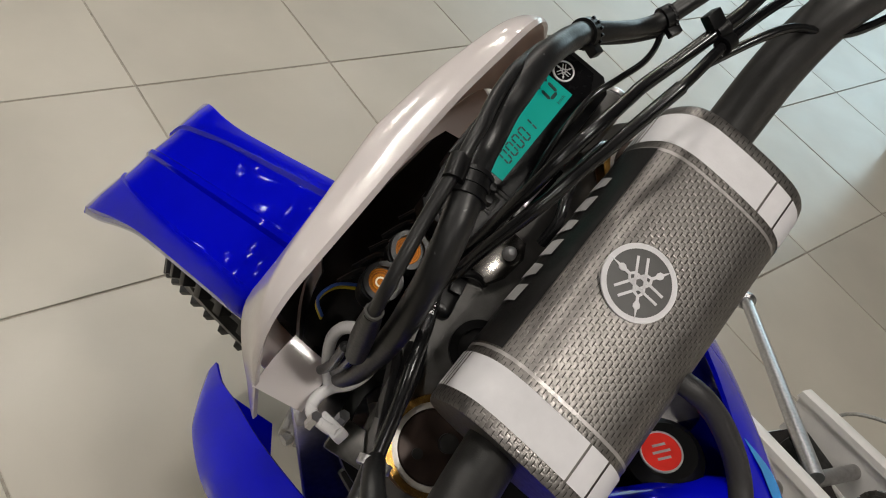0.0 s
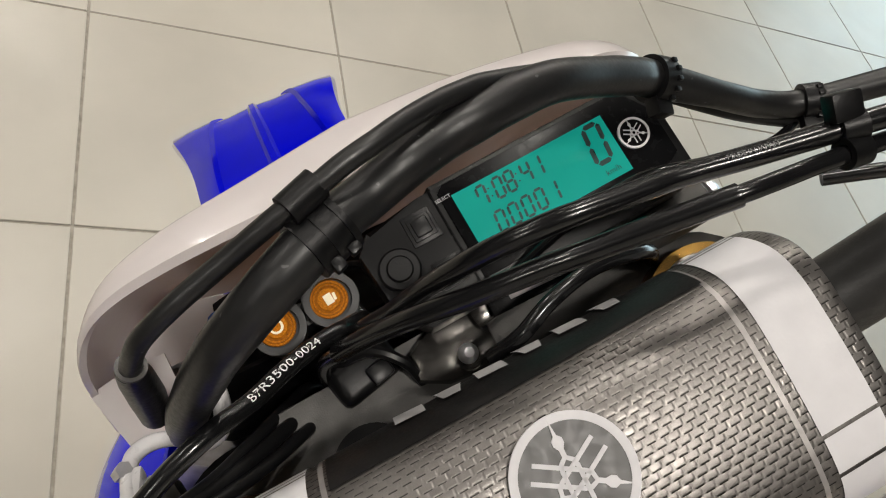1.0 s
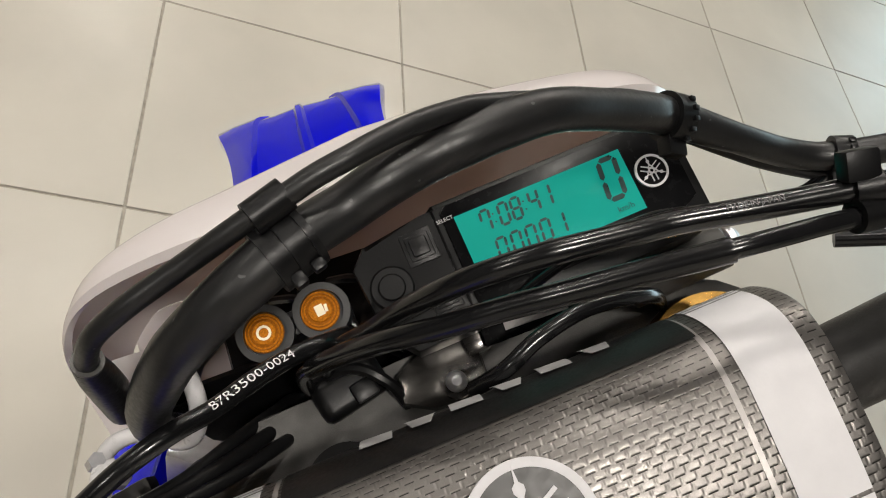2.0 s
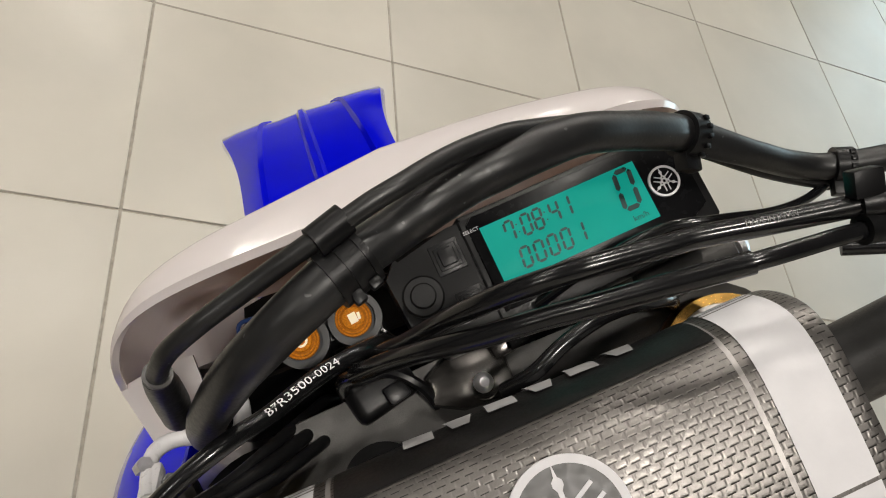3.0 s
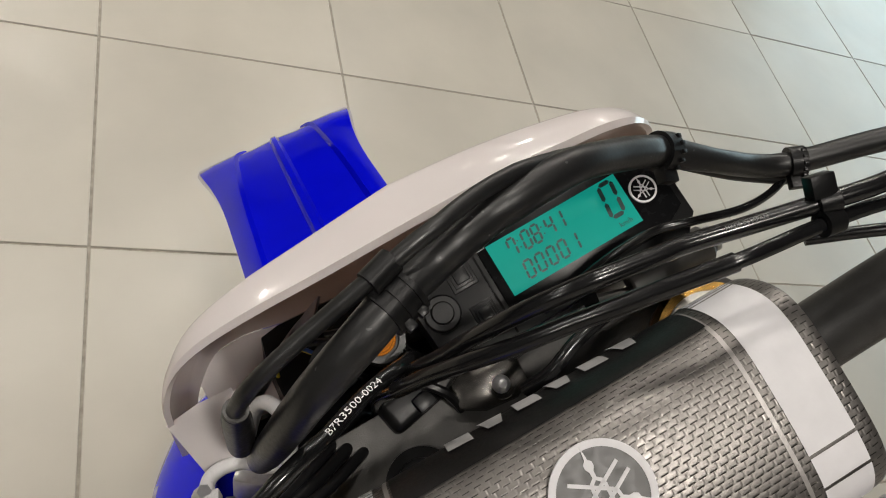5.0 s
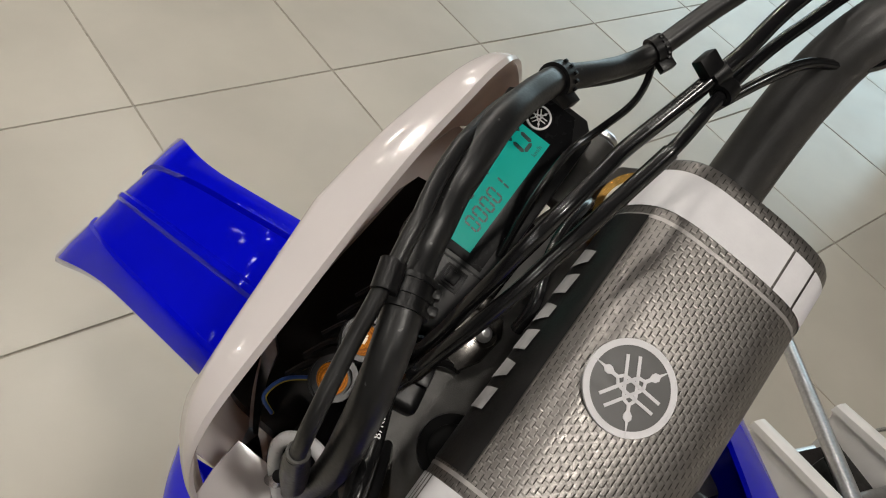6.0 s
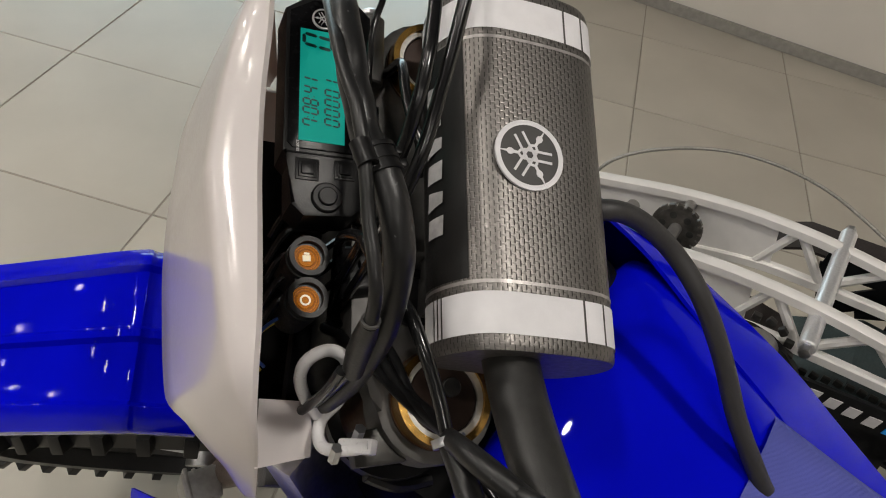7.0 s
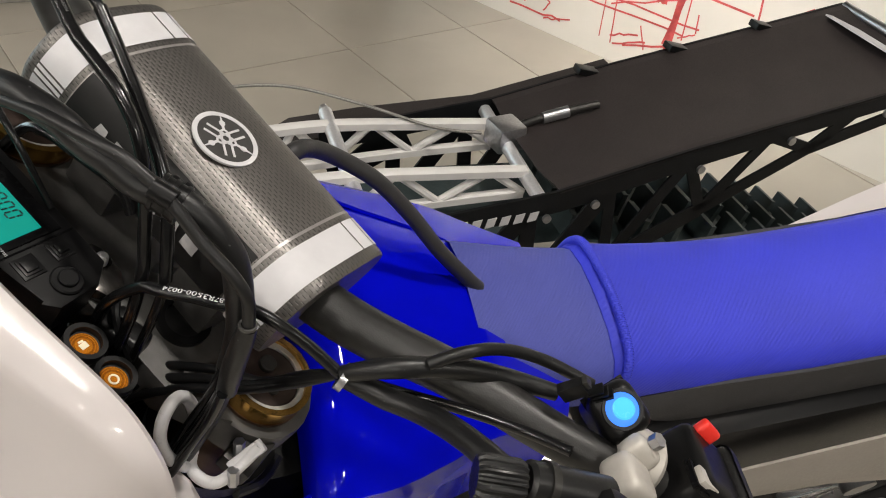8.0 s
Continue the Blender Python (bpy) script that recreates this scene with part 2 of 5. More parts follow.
def solid(name, bm, mat, m, label, category, kind="", group="", flat=False):
    """A thing that is one mesh."""
    me = bpy.data.meshes.new(name)
    bmesh.ops.recalc_face_normals(bm, faces=bm.faces)
    bm.to_mesh(me)
    bm.free()
    if not flat:
        smooth(me)
        me.set_sharp_from_angle(angle=radians(38))
    me.materials.append(mat)
    ob = new(name, me)
    ob.matrix_world = m
    PLACE[ob] = m.copy()
    return tagged(ob, label, category, group, kind)


def spline(points, n=8):
    """Catmull-Rom through the points."""
    P = [Vector(p) for p in points]
    if len(P) < 3:
        return P
    out = []
    for i in range(len(P) - 1):
        a, b, c, d = P[max(i - 1, 0)], P[i], P[i + 1], P[min(i + 2, len(P) - 1)]
        for k in range(n):
            t = k / n
            out.append(0.5 * ((2 * b) + (c - a) * t + (2 * a - 5 * b + 4 * c - d) * t * t + (3 * b - a - 3 * c + d) * t ** 3))
    return out + [P[-1]]


def tube(points, r, seg=14, n=8, bm=None, wobble=0.0):
    """A round hose through the points; r is one radius or one for each point."""
    bm = bm or bmesh.new()
    P = spline(points, n)
    rs = r if isinstance(r, (list, tuple)) else [r] * len(points)
    rings, up = [], None
    for i, p in enumerate(P):
        t = (P[min(i + 1, len(P) - 1)] - P[max(i - 1, 0)]).normalized()
        if up is None:
            up = t.orthogonal().normalized()
        up = (up - t * up.dot(t)).normalized()
        side = t.cross(up)
        f = i / max(1, len(P) - 1) * (len(rs) - 1)
        k = min(int(f), len(rs) - 2) if len(rs) > 1 else 0
        rad = rs[k] + (rs[min(k + 1, len(rs) - 1)] - rs[k]) * (f - k)
        rad *= 1 + wobble * (noise.noise(p * 90))
        rings.append([bm.verts.new(p + rad * (math.cos(2 * math.pi * j / seg) * up + math.sin(2 * math.pi * j / seg) * side)) for j in range(seg)])
    for a, b in zip(rings, rings[1:]):
        for j in range(seg):
            bm.faces.new((a[j], a[(j + 1) % seg], b[(j + 1) % seg], b[j]))
    bm.faces.new(rings[0])
    bm.faces.new(rings[-1])
    return bm


def box(size, m=None, bevel=0.0, bm=None, seg=2):
    bm = bm or bmesh.new()
    m = m if m is not None else Matrix()
    made = bmesh.ops.create_cube(bm, size=1, matrix=m @ Matrix.Diagonal((*size, 1)))
    if bevel:
        edges = list({e for v in made["verts"] for e in v.link_edges})
        bmesh.ops.bevel(bm, geom=edges, offset=bevel, segments=seg, affect="EDGES", profile=0.6)
    return bm


def drum(p0, p1, r0, r1=None, seg=24, bevel=0.0, bm=None):
    """A round bar from p0 to p1."""
    bm = bm or bmesh.new()
    a, b = Vector(p0), Vector(p1)
    r1 = r0 if r1 is None else r1
    t = (b - a).normalized()
    u = t.orthogonal().normalized()
    v = t.cross(u)
    L = (b - a).length
    steps = [(0, r0 - bevel), (bevel, r0), (L - bevel, r1), (L, r1 - bevel)] if bevel else [(0, r0), (L, r1)]
    rings = [[bm.verts.new(a + t * d + r * (math.cos(2 * math.pi * j / seg) * u + math.sin(2 * math.pi * j / seg) * v)) for j in range(seg)] for d, r in steps]
    for x, y in zip(rings, rings[1:]):
        for j in range(seg):
            bm.faces.new((x[j], x[(j + 1) % seg], y[(j + 1) % seg], y[j]))
    bm.faces.new(rings[0])
    bm.faces.new(rings[-1])
    return bm


def ring(c, axis, r_out, r_in, h, seg=40, bm=None):
    """A flat washer of height h whose foot is at c."""
    bm = bm or bmesh.new()
    c, t = Vector(c), Vector(axis).normalized()
    u = t.orthogonal().normalized()
    v = t.cross(u)
    loops = []
    for r, d in ((r_in, 0), (r_out, 0), (r_out, h), (r_in, h)):
        loops.append([bm.verts.new(c + t * d + r * (math.cos(2 * math.pi * j / seg) * u + math.sin(2 * math.pi * j / seg) * v)) for j in range(seg)])
    for k in range(4):
        x, y = loops[k], loops[(k + 1) % 4]
        for j in range(seg):
            bm.faces.new((x[j], x[(j + 1) % seg], y[(j + 1) % seg], y[j]))
    return bm


def loft(rows, closed=False, caps=False, bm=None):
    bm = bm or bmesh.new()
    V = [[bm.verts.new(p) for p in row] for row in rows]
    for a, b in zip(V, V[1:]):
        m = len(a)
        for j in range(m if closed else m - 1):
            bm.faces.new((a[j], a[(j + 1) % m], b[(j + 1) % m], b[j]))
    if caps:
        bm.faces.new(V[0])
        bm.faces.new(V[-1])
    return bm


def shell(rows, thick):
    """A sheet of that thickness through rows of points."""
    bm = loft(rows)
    bmesh.ops.recalc_face_normals(bm, faces=bm.faces)
    bmesh.ops.solidify(bm, geom=bm.faces[:], thickness=thick)
    return bm


def prism(outline, h, m=None, bm=None, bevel=0.0):
    """A plate of height h over an outline in x and y."""
    bm = bm or bmesh.new()
    m = m if m is not None else Matrix()
    lo = [bm.verts.new(m @ Vector((x, y, 0))) for x, y in outline]
    hi = [bm.verts.new(m @ Vector((x, y, h))) for x, y in outline]
    k = len(outline)
    for j in range(k):
        bm.faces.new((lo[j], lo[(j + 1) % k], hi[(j + 1) % k], hi[j]))
    bm.faces.new(lo)
    top = bm.faces.new(hi)
    if bevel:
        bmesh.ops.bevel(bm, geom=top.edges[:], offset=bevel, segments=2, affect="EDGES", profile=0.6)
    return bm


def lettering(text, size):
    """Flat letters of the built-in font, starting at the origin, along x."""
    cu = bpy.data.curves.new("letters", "FONT")
    cu.body, cu.size, cu.resolution_u = text, size, 2
    ob = bpy.data.objects.new("letters", cu)
    me = ob.to_mesh()
    bm = bmesh.new()
    bm.from_mesh(me)
    ob.to_mesh_clear()
    bpy.data.objects.remove(ob)
    bpy.data.curves.remove(cu)
    return bm

# ---- the showroom ----
GROUND = Matrix()
TILE_SIZE = 0.6
floor = solid("floor", box((13.6, 32.2, 0.1), pose(1.5, 10.3, -0.053)), GROUT, GROUND, "beige porcelain tile floor of the showroom, with grey joints", "floor", "structure", flat=True)


def wall(name, a, b, low, high, thick, label, mat=WALLPAINT):
    a, b = Vector((*a, 0)), Vector((*b, 0))
    d = b - a
    m = Matrix.Translation((a + b) / 2 + Vector((0, 0, (low + high) / 2))) @ pose(0, 0, 0, 0, 0, math.degrees(math.atan2(d.y, d.x)))
    return solid(name, box((d.length, thick, high - low)), mat, m, label, "wall", "structure", flat=True)


wall("wall_west", (-5.2, -5.7), (-5.2, 26.3), 0.0, CEIL, 0.2, "plain grey painted showroom wall", GREYWALL)
wall("wall_north", (-5.1, 26.3), (8.0, 26.3), 0.0, CEIL, 0.2, "plain grey painted showroom wall", GREYWALL)
wall("wall_back", (-5.1, -5.7), (8.0, -5.7), 0.0, CEIL, 0.2, "plain grey painted showroom wall", GREYWALL)
wall("wall_east", (8.1, -5.8), (8.1, -0.7), 0.0, CEIL, 0.2, "white wall beside the shop window")
wall("wall_east_far", (8.1, 6.5), (8.1, 26.4), 0.0, CEIL, 0.2, "white wall beside the shop window")
wall("wall_sill", (8.1, -0.7), (8.1, 6.5), 0.0, 0.7, 0.2, "low white wall under the shop window")
wall("wall_lintel", (8.1, -0.7), (8.1, 6.5), 3.05, CEIL, 0.2, "white strip of wall over the shop window")
# the white partition and the wall with the red drawing
E1, E2 = Vector((3.50, -0.36)), Vector((3.03, -2.72))
across = (E2 - E1).orthogonal().normalized() * 0.12
across = across if across.x > 0 else -across
wall("wall_partition", E1 + across, E2 + across, 0.0, 2.6, 0.24, "white painted partition wall standing on the tiles")
S1, S2 = Vector((3.20, -3.142)), Vector((-2.96, -4.374))
along = (S2 - S1).normalized()
back = Vector((-along.y, along.x)) * 0.1
back = back if back.y < 0 else -back
drawn = wall("wall_drawn", S1 + back, S2 + back, 0.0, 2.6, 0.2, "white wall with a red line drawing")
strip = solid("baseboard", box(((E2 - E1).length, 0.012, 0.05)), material("grey_skirting", (0.30, 0.29, 0.27), 0.5),
              Matrix.Translation((*((E1 + E2) / 2 - across.normalized() * 0.007), 0.026)) @ pose(0, 0, 0, 0, 0, math.degrees(math.atan2((E2 - E1).y, (E2 - E1).x))),
              "thin grey skirting along the white partition", "skirting", "structure", flat=True)

ceiling = solid("ceiling", box((13.6, 32.4, 0.1), pose(1.5, 10.3, CEIL + 0.05)), CEILMAT, GROUND, "plain painted showroom ceiling", "ceiling", "structure", flat=True)
backdrop = solid("backdrop", box((0.02, 9.0, 3.4), pose(8.9, 2.9, 1.7)), SKYGLOW, GROUND, "pale daylight outside the shop window", "backdrop", "structure", flat=True)
window = solid("window_1", box((0.06, 7.2, 0.06), pose(8.1, 2.9, 0.73), bm=box((0.06, 7.2, 0.06), pose(8.1, 2.9, 3.02), bm=box((0.06, 0.06, 2.23), pose(8.1, 1.7, 1.875), bm=box((0.06, 0.06, 2.23), pose(8.1, 4.1, 1.875))))), GREYCLIP, GROUND,
               "wide shop window frame in grey metal", "window", "structure", flat=True)
# made-up housing for the added fill lamp, out of view
washer = thing("ceiling_lamp", look(*WALL_FILL), "round lamp housing added for the fill light on the drawn wall", "lamp", "ceiling lamps")
part("rim", ring((0, 0, 0.004), (0, 0, 1), 0.075, 0.062, 0.09), FRAMEWHITE, washer)
for lx, ly in LAMPS:
    spot = thing("ceiling_lamp", pose(lx, ly, CEIL), "round recessed ceiling lamp with a bright lens", "lamp", "ceiling lamps")
    part("rim", ring((0, 0, -0.02), (0, 0, 1), 0.105, 0.08, 0.02), FRAMEWHITE, spot)
    part("lens", drum((0, 0, -0.012), (0, 0, -0.002), 0.078), SPOT, spot)

# small ceiling spots between and beyond the large lamps
for i in range(8):
    for j in range(13):
        x, y = -4.2 + 1.45 * i + 0.5 * (j % 2), 0.9 + 1.5 * j
        small = thing("ceiling_spot", pose(x, y, CEIL), "small round recessed ceiling spot with a bright lens", "lamp", "small ceiling spots")
        part("rim", ring((0, 0, -0.012), (0, 0, 1), 0.080, 0.064, 0.012), FRAMEWHITE, small)
        part("lens", drum((0, 0, -0.02), (0, 0, -0.001), 0.063), SPOT, small)

# red strokes of the wall drawing, in metres along the wall and up it
DRAW = pose(0, 0, 0, 0, 0, math.degrees(math.atan2(along.y, along.x)))
stroke_data = [((1.33, 0.11), (1.46, 0.16), 8), ((1.35, 0.08), (1.50, 0.14), 8), ((1.40, 0.09), (1.80, 0.23), 9), ((1.14, 0.22), (1.65, 0.23), 8), ((1.25, 0.27), (1.71, 0.27), 8), ((1.60, 0.42), (1.60, 0.09), 28),
               ((1.615, 0.40), (1.58, 0.16), 20), ((1.64, 0.42), (1.65, 0.21), 6), ((1.69, 0.33), (1.70, 0.25), 6), ((1.70, 0.25), (1.63, 0.21), 6), ((1.27, 0.28), (1.28, 0.09), 5), ((1.32, 0.30), (1.34, 0.08), 6), ((1.46, 0.20), (1.50, 0.11), 6),
               ((0.98, 0.06), (1.12, 0.10), 7), ((1.30, 0.24), (1.75, 0.42), 7), ((0.78, 0.07), (1.07, 0.08), 9), ((0.79, 0.21), (1.14, 0.22), 9), ((0.86, 0.10), (0.92, 0.18), 7), ((0.92, 0.18), (1.0, 0.14), 7), ((1.0, 0.14), (0.97, 0.09), 7), ((0.63, 0.12), (0.68, 0.19), 8),
               ((0.68, 0.19), (0.75, 0.14), 8), ((0.75, 0.14), (0.69, 0.09), 8), ((0.69, 0.09), (0.63, 0.12), 8), ((0.80, 0.30), (1.60, 0.46), 9), ((1.0, 0.42), (1.9, 0.40), 9), ((1.8, 0.2), (2.1, 0.5), 9), ((1.9, 0.55), (1.95, 0.15), 8), ((0.66, 0.15), (0.74, 0.12), 10), ((1.50, 0.34), (1.545, 0.34), 42)]
red_drawing = thing("wall_drawing", Matrix.Translation((S1.x, S1.y, 0)) @ DRAW, "loose red line drawing painted on the white wall", "drawing")
side = 1 if (DRAW @ Vector((0, 1, 0))).y > 0 else -1
for k, (p, q, wide) in enumerate(stroke_data):
    w = wide / 1000
    a, b = Vector((p[0], 0, p[1])), Vector((q[0], 0, q[1]))
    d = (b - a)
    bm = bmesh.new()
    pts = [a + d * i / 6 + Vector((0, side * 0.003, 0.012 * noise.noise(Vector((k, i * 0.7, 0))))) for i in range(7)]
    up = Vector((-d.z, 0, d.x)).normalized() * w / 2
    loft([[p - up for p in pts], [p + up for p in pts]], bm=bm)
    part("stroke", bm, REDLINE, red_drawing, flat=True)

# ---- frames of the motorcycle ----
LEANED = pose(0, 0, 0, 0, -15.6, -20.0)
BIKE = Matrix.Translation(LEANED @ Vector((0.7155, -0.752, 0.014))) @ LEANED
STEER = Matrix.Translation((0.1378, -0.8748, 1.1947)) @ LEANED @ pose(0, 0, 0, 27.0) @ pose(0, 0, 0, 0, 0, 36.5)
foot = BIKE @ Vector((0, -0.7, -0.2))
bike = thing("motorcycle", Matrix.Translation((foot.x, foot.y, 0)), "blue and white enduro motorcycle on its side stand, bars turned", "motorcycle")


def spart(name, bm, mat, label="", parent=None, flat=False):
    return part(name, bm, mat, parent or bike, label, STEER, flat)


def bpart(name, bm, mat, label="", parent=None, flat=False):
    return part(name, bm, mat, parent or bike, label, BIKE, flat)


# ---- handlebar ----
BAR = [(-0.42, -0.115, 0.060), (-0.36, -0.085, 0.058), (-0.29, -0.048, 0.052), (-0.255, -0.034, 0.043), (-0.19, -0.026, 0.020), (-0.15, -0.022, 0.0), (-0.118, -0.020, -0.014), (-0.085, -0.018, -0.022), (-0.03, -0.017, -0.025),
       (0.03, -0.014, -0.025), (0.08, -0.010, -0.022), (0.108, -0.006, -0.014), (0.145, 0.000, 0.012), (0.175, -0.002, 0.034), (0.23, -0.022, 0.048), (0.30, -0.06, 0.05), (0.40, -0.11, 0.052)]
spart("handlebar", tube(BAR, [0.0111, 0.0111, 0.0111, 0.0118, 0.0128, 0.0138, 0.0143, 0.0143, 0.0143, 0.0143, 0.0143, 0.0143, 0.0138, 0.0128, 0.0118, 0.0111, 0.0111], 20, 6), BARMAT, "tapered handlebar with a satin black finish")

# ---- bar pad ----
PAD = [(0.000, -0.054), (-0.034, -0.055), (-0.056, -0.049), (-0.067, -0.032), (-0.0695, -0.016), (-0.0648, -0.001), (-0.054, 0.0076), (-0.035, 0.0100), (-0.012, 0.0092), (0.002, 0.0070), (0.012, 0.0008), (0.019, -0.012), (0.0225, -0.028), (0.020, -0.044), (0.012, -0.052)]
PAD_TURN = 0.050
PX0, PX1 = -0.107, 0.093


def girth_table():
    P = [Vector((0, y, z)) for y, z in PAD]
    n = len(P)
    out = []
    for i in range(n):
        a, b, c, d = P[(i - 1) % n], P[i], P[(i + 1) % n], P[(i + 2) % n]
        for k in range(6):
            t = k / 6
            out.append(0.5 * ((2 * b) + (c - a) * t + (2 * a - 5 * b + 4 * c - d) * t * t + (3 * b - a - 3 * c + d) * t ** 3))
    cum = [0.0]
    for p, q in zip(out, out[1:] + out[:1]):
        cum.append(cum[-1] + (q - p).length)
    return out, cum


GIRTH, CUM = girth_table()


def girth(s, lift=0.0):
    """The point of the pad's outline s metres along it, lifted off the surface."""
    s = s % CUM[-1]
    i = max(k for k in range(len(GIRTH)) if CUM[k] <= s)
    a, b = GIRTH[i], GIRTH[(i + 1) % len(GIRTH)]
    f = (s - CUM[i]) / max(1e-9, CUM[i + 1] - CUM[i])
    p = a.lerp(b, f)
    t = (b - a).normalized()
    nrm = Vector((0, -t.z, t.y)) if Vector((0, -t.z, t.y)).dot(p - Vector((0, -0.02, -0.024))) > 0 else Vector((0, t.z, -t.y))
    return p + nrm * lift


def pad_cover():
    bm = bmesh.new()
    lay = bm.loops.layers.uv.new("cover")
    xs = [PX0 - 0.0, PX0 + 0.0015, PX0 + 0.004] + [PX0 + 0.004 + (PX1 - PX0 - 0.008) * i / 30 for i in range(1, 30)] + [PX1 - 0.004, PX1 - 0.0015, PX1]
    mid = Vector((0, -0.02, -0.024))
    rings = []
    for x in xs:
        edge = min(x - PX0, PX1 - x)
        k = 0.975 if edge < 0.0005 else 0.992 if edge < 0.003 else 1.0
        rings.append([bm.verts.new(Vector((x, PAD_TURN * (x + 0.009), 0)) + mid + (g - mid) * k) for g in GIRTH])
    n = len(GIRTH)
    for i in range(len(xs) - 1):
        for j in range(n):
            f = bm.faces.new((rings[i][j], rings[i + 1][j], rings[i + 1][(j + 1) % n], rings[i][(j + 1) % n]))
            for loop, (a, b) in zip(f.loops, ((i, j), (i + 1, j), (i + 1, j + 1), (i, j + 1))):
                loop[lay].uv = (xs[a], CUM[b])
    bm.faces.new(rings[0])
    bm.faces.new(rings[-1])
    return bm


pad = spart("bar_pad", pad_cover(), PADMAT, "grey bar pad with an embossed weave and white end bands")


def s_of(y, z):
    """How far along the outline the point nearest to (y, z) lies."""
    return min(range(len(GIRTH)), key=lambda i: (GIRTH[i].y - y) ** 2 + (GIRTH[i].z - z) ** 2)


def cover_strip(x0, x1, s0, s1, lift=0.0005, n=24):
    rows = [[Vector((x, PAD_TURN * (x + 0.009), 0)) + girth(s0 + (s1 - s0) * i / n, lift) for x in (x0, x1)] for i in range(n + 1)]
    return loft(rows)


S_REAR = CUM[s_of(-0.0695, -0.018)]
S_EDGE = CUM[s_of(-0.053, 0.0085)]
S_EDGE2 = CUM[s_of(-0.0415, 0.0096)]
S_FRONT = CUM[s_of(0.021, -0.018)]
S_LOW = CUM[s_of(0.017, -0.048)]
for inner, outer in ((PX0 + 0.028, PX0 + 0.0075), (PX1 - 0.028, PX1 - 0.0075)):
    a, b = sorted((inner, outer))
    cuts = [S_REAR, S_EDGE, S_EDGE2, S_FRONT + 0.002, S_FRONT + 0.0055, S_FRONT + 0.009, S_LOW]
    for c0, c1 in zip(cuts, cuts[1:]):
        part("white_band", cover_strip(a, b, c0 + 0.0006, c1 - 0.0006), WHITE, pad, "white printed end band", STEER)
    g = inner + (0.005 if inner < 0 else -0.005)
    part("groove", cover_strip(g - 0.0009, g + 0.0009, S_REAR, S_LOW, 0.0003), SILVERLINE, pad, "thin pressed silver groove", STEER)


# dark front panel, upper part painted as the front's shade, and six pale blocks
part("front_panel", cover_strip(-0.072, 0.060, S_FRONT - 0.017, S_LOW - 0.004, 0.0004), PRINTSHADE, pad, "dark front panel, its upper part painted shade", STEER)


for i in range(6):
    x = 0.040 - 0.0152 * i
    bm = bmesh.new()
    corner = [(0, 0), (0.0108, 0), (0.0108, 1), (0, 1)] if i % 2 else [(0, 0), (0.0112, 0), (0.0086, 1), (0.0024, 1)]
    rows = []
    for k in range(5):
        v = k / 4
        lo = corner[0][0] + (corner[3][0] - corner[0][0]) * v
        hi = corner[1][0] + (corner[2][0] - corner[1][0]) * v
        rows.append([Vector((x - lo, PAD_TURN * (x + 0.009), 0)) + girth(S_FRONT + 0.012 - 0.0135 * v, 0.0009), Vector((x - hi, PAD_TURN * (x + 0.009), 0)) + girth(S_FRONT + 0.012 - 0.0135 * v, 0.0009)])
    part("pale_block", loft(rows, bm=bm), PALEPRINT, pad, "plain pale printed block", STEER, True)


def emblem(cx, cy, z, r, parent, dark, m):
    """A round badge: ring, dark disc and three crossed pointed bars."""
    part("badge_disc", drum((cx, cy, z - 0.0012), (cx, cy, z), r * 0.99, seg=48), dark, parent, "dark disc of the round badge", m)
    part("badge_ring", ring((cx, cy, z - 0.001), (0, 0, 1), r, r * 0.86, 0.0013, 56), WHITE, parent, "pale ring of the round badge", m)
    for ang in (90, -30, 210):
        rot = Matrix.Translation((cx, cy, z + 0.0001)) @ pose(0, 0, 0, 0, 0, ang)
        w = r * 0.04
        outline = [(0.30 * r, -w), (0.46 * r, -w), (0.54 * r, -0.09 * r), (0.62 * r, -0.09 * r), (0.68 * r, -0.03 * r), (0.94 * r, 0), (0.68 * r, 0.03 * r), (0.62 * r, 0.09 * r), (0.54 * r, 0.09 * r), (0.46 * r, w), (0.30 * r, w)]
        bm = prism(outline, 0.0004, rot)
        for s in (-1, 1):
            prism([(-0.66 * r, s * 0.095 * r), (-0.66 * r, s * 0.165 * r), (0.17 * r, s * 0.165 * r), (0.28 * r, s * 0.13 * r), (0.36 * r, s * 0.03 * r), (0.30 * r, s * 0.0), (0.24 * r, s * 0.07 * r), (0.16 * r, s * 0.095 * r)], 0.00035, rot, bm)
        part("badge_bar", bm, WHITE, parent, "pale pointed bar", m)


emblem(-0.0065, -0.0160, 0.0103, 0.0193, pad, DARKPRINT, STEER)

# ---- steering: clamp, fork, cap ----
CX = -0.022


def clamp_outline():
    pts = []
    for k in range(13):
        a = math.radians(90 + 180 * k / 12)
        pts.append((-0.118 + 0.036 * math.cos(a), -0.008 + 0.036 * math.sin(a)))
    pts += [(-0.075, -0.036), (-0.04, -0.048), (0.0, -0.048), (0.04, -0.036)]
    for k in range(13):
        a = math.radians(-90 + 180 * k / 12)
        pts.append((0.090 + 0.036 * math.cos(a), 0.005 + 0.036 * math.sin(a)))
    pts += [(0.045, 0.052), (0.0, 0.05), (-0.05, 0.046), (-0.09, 0.044)]
    return pts


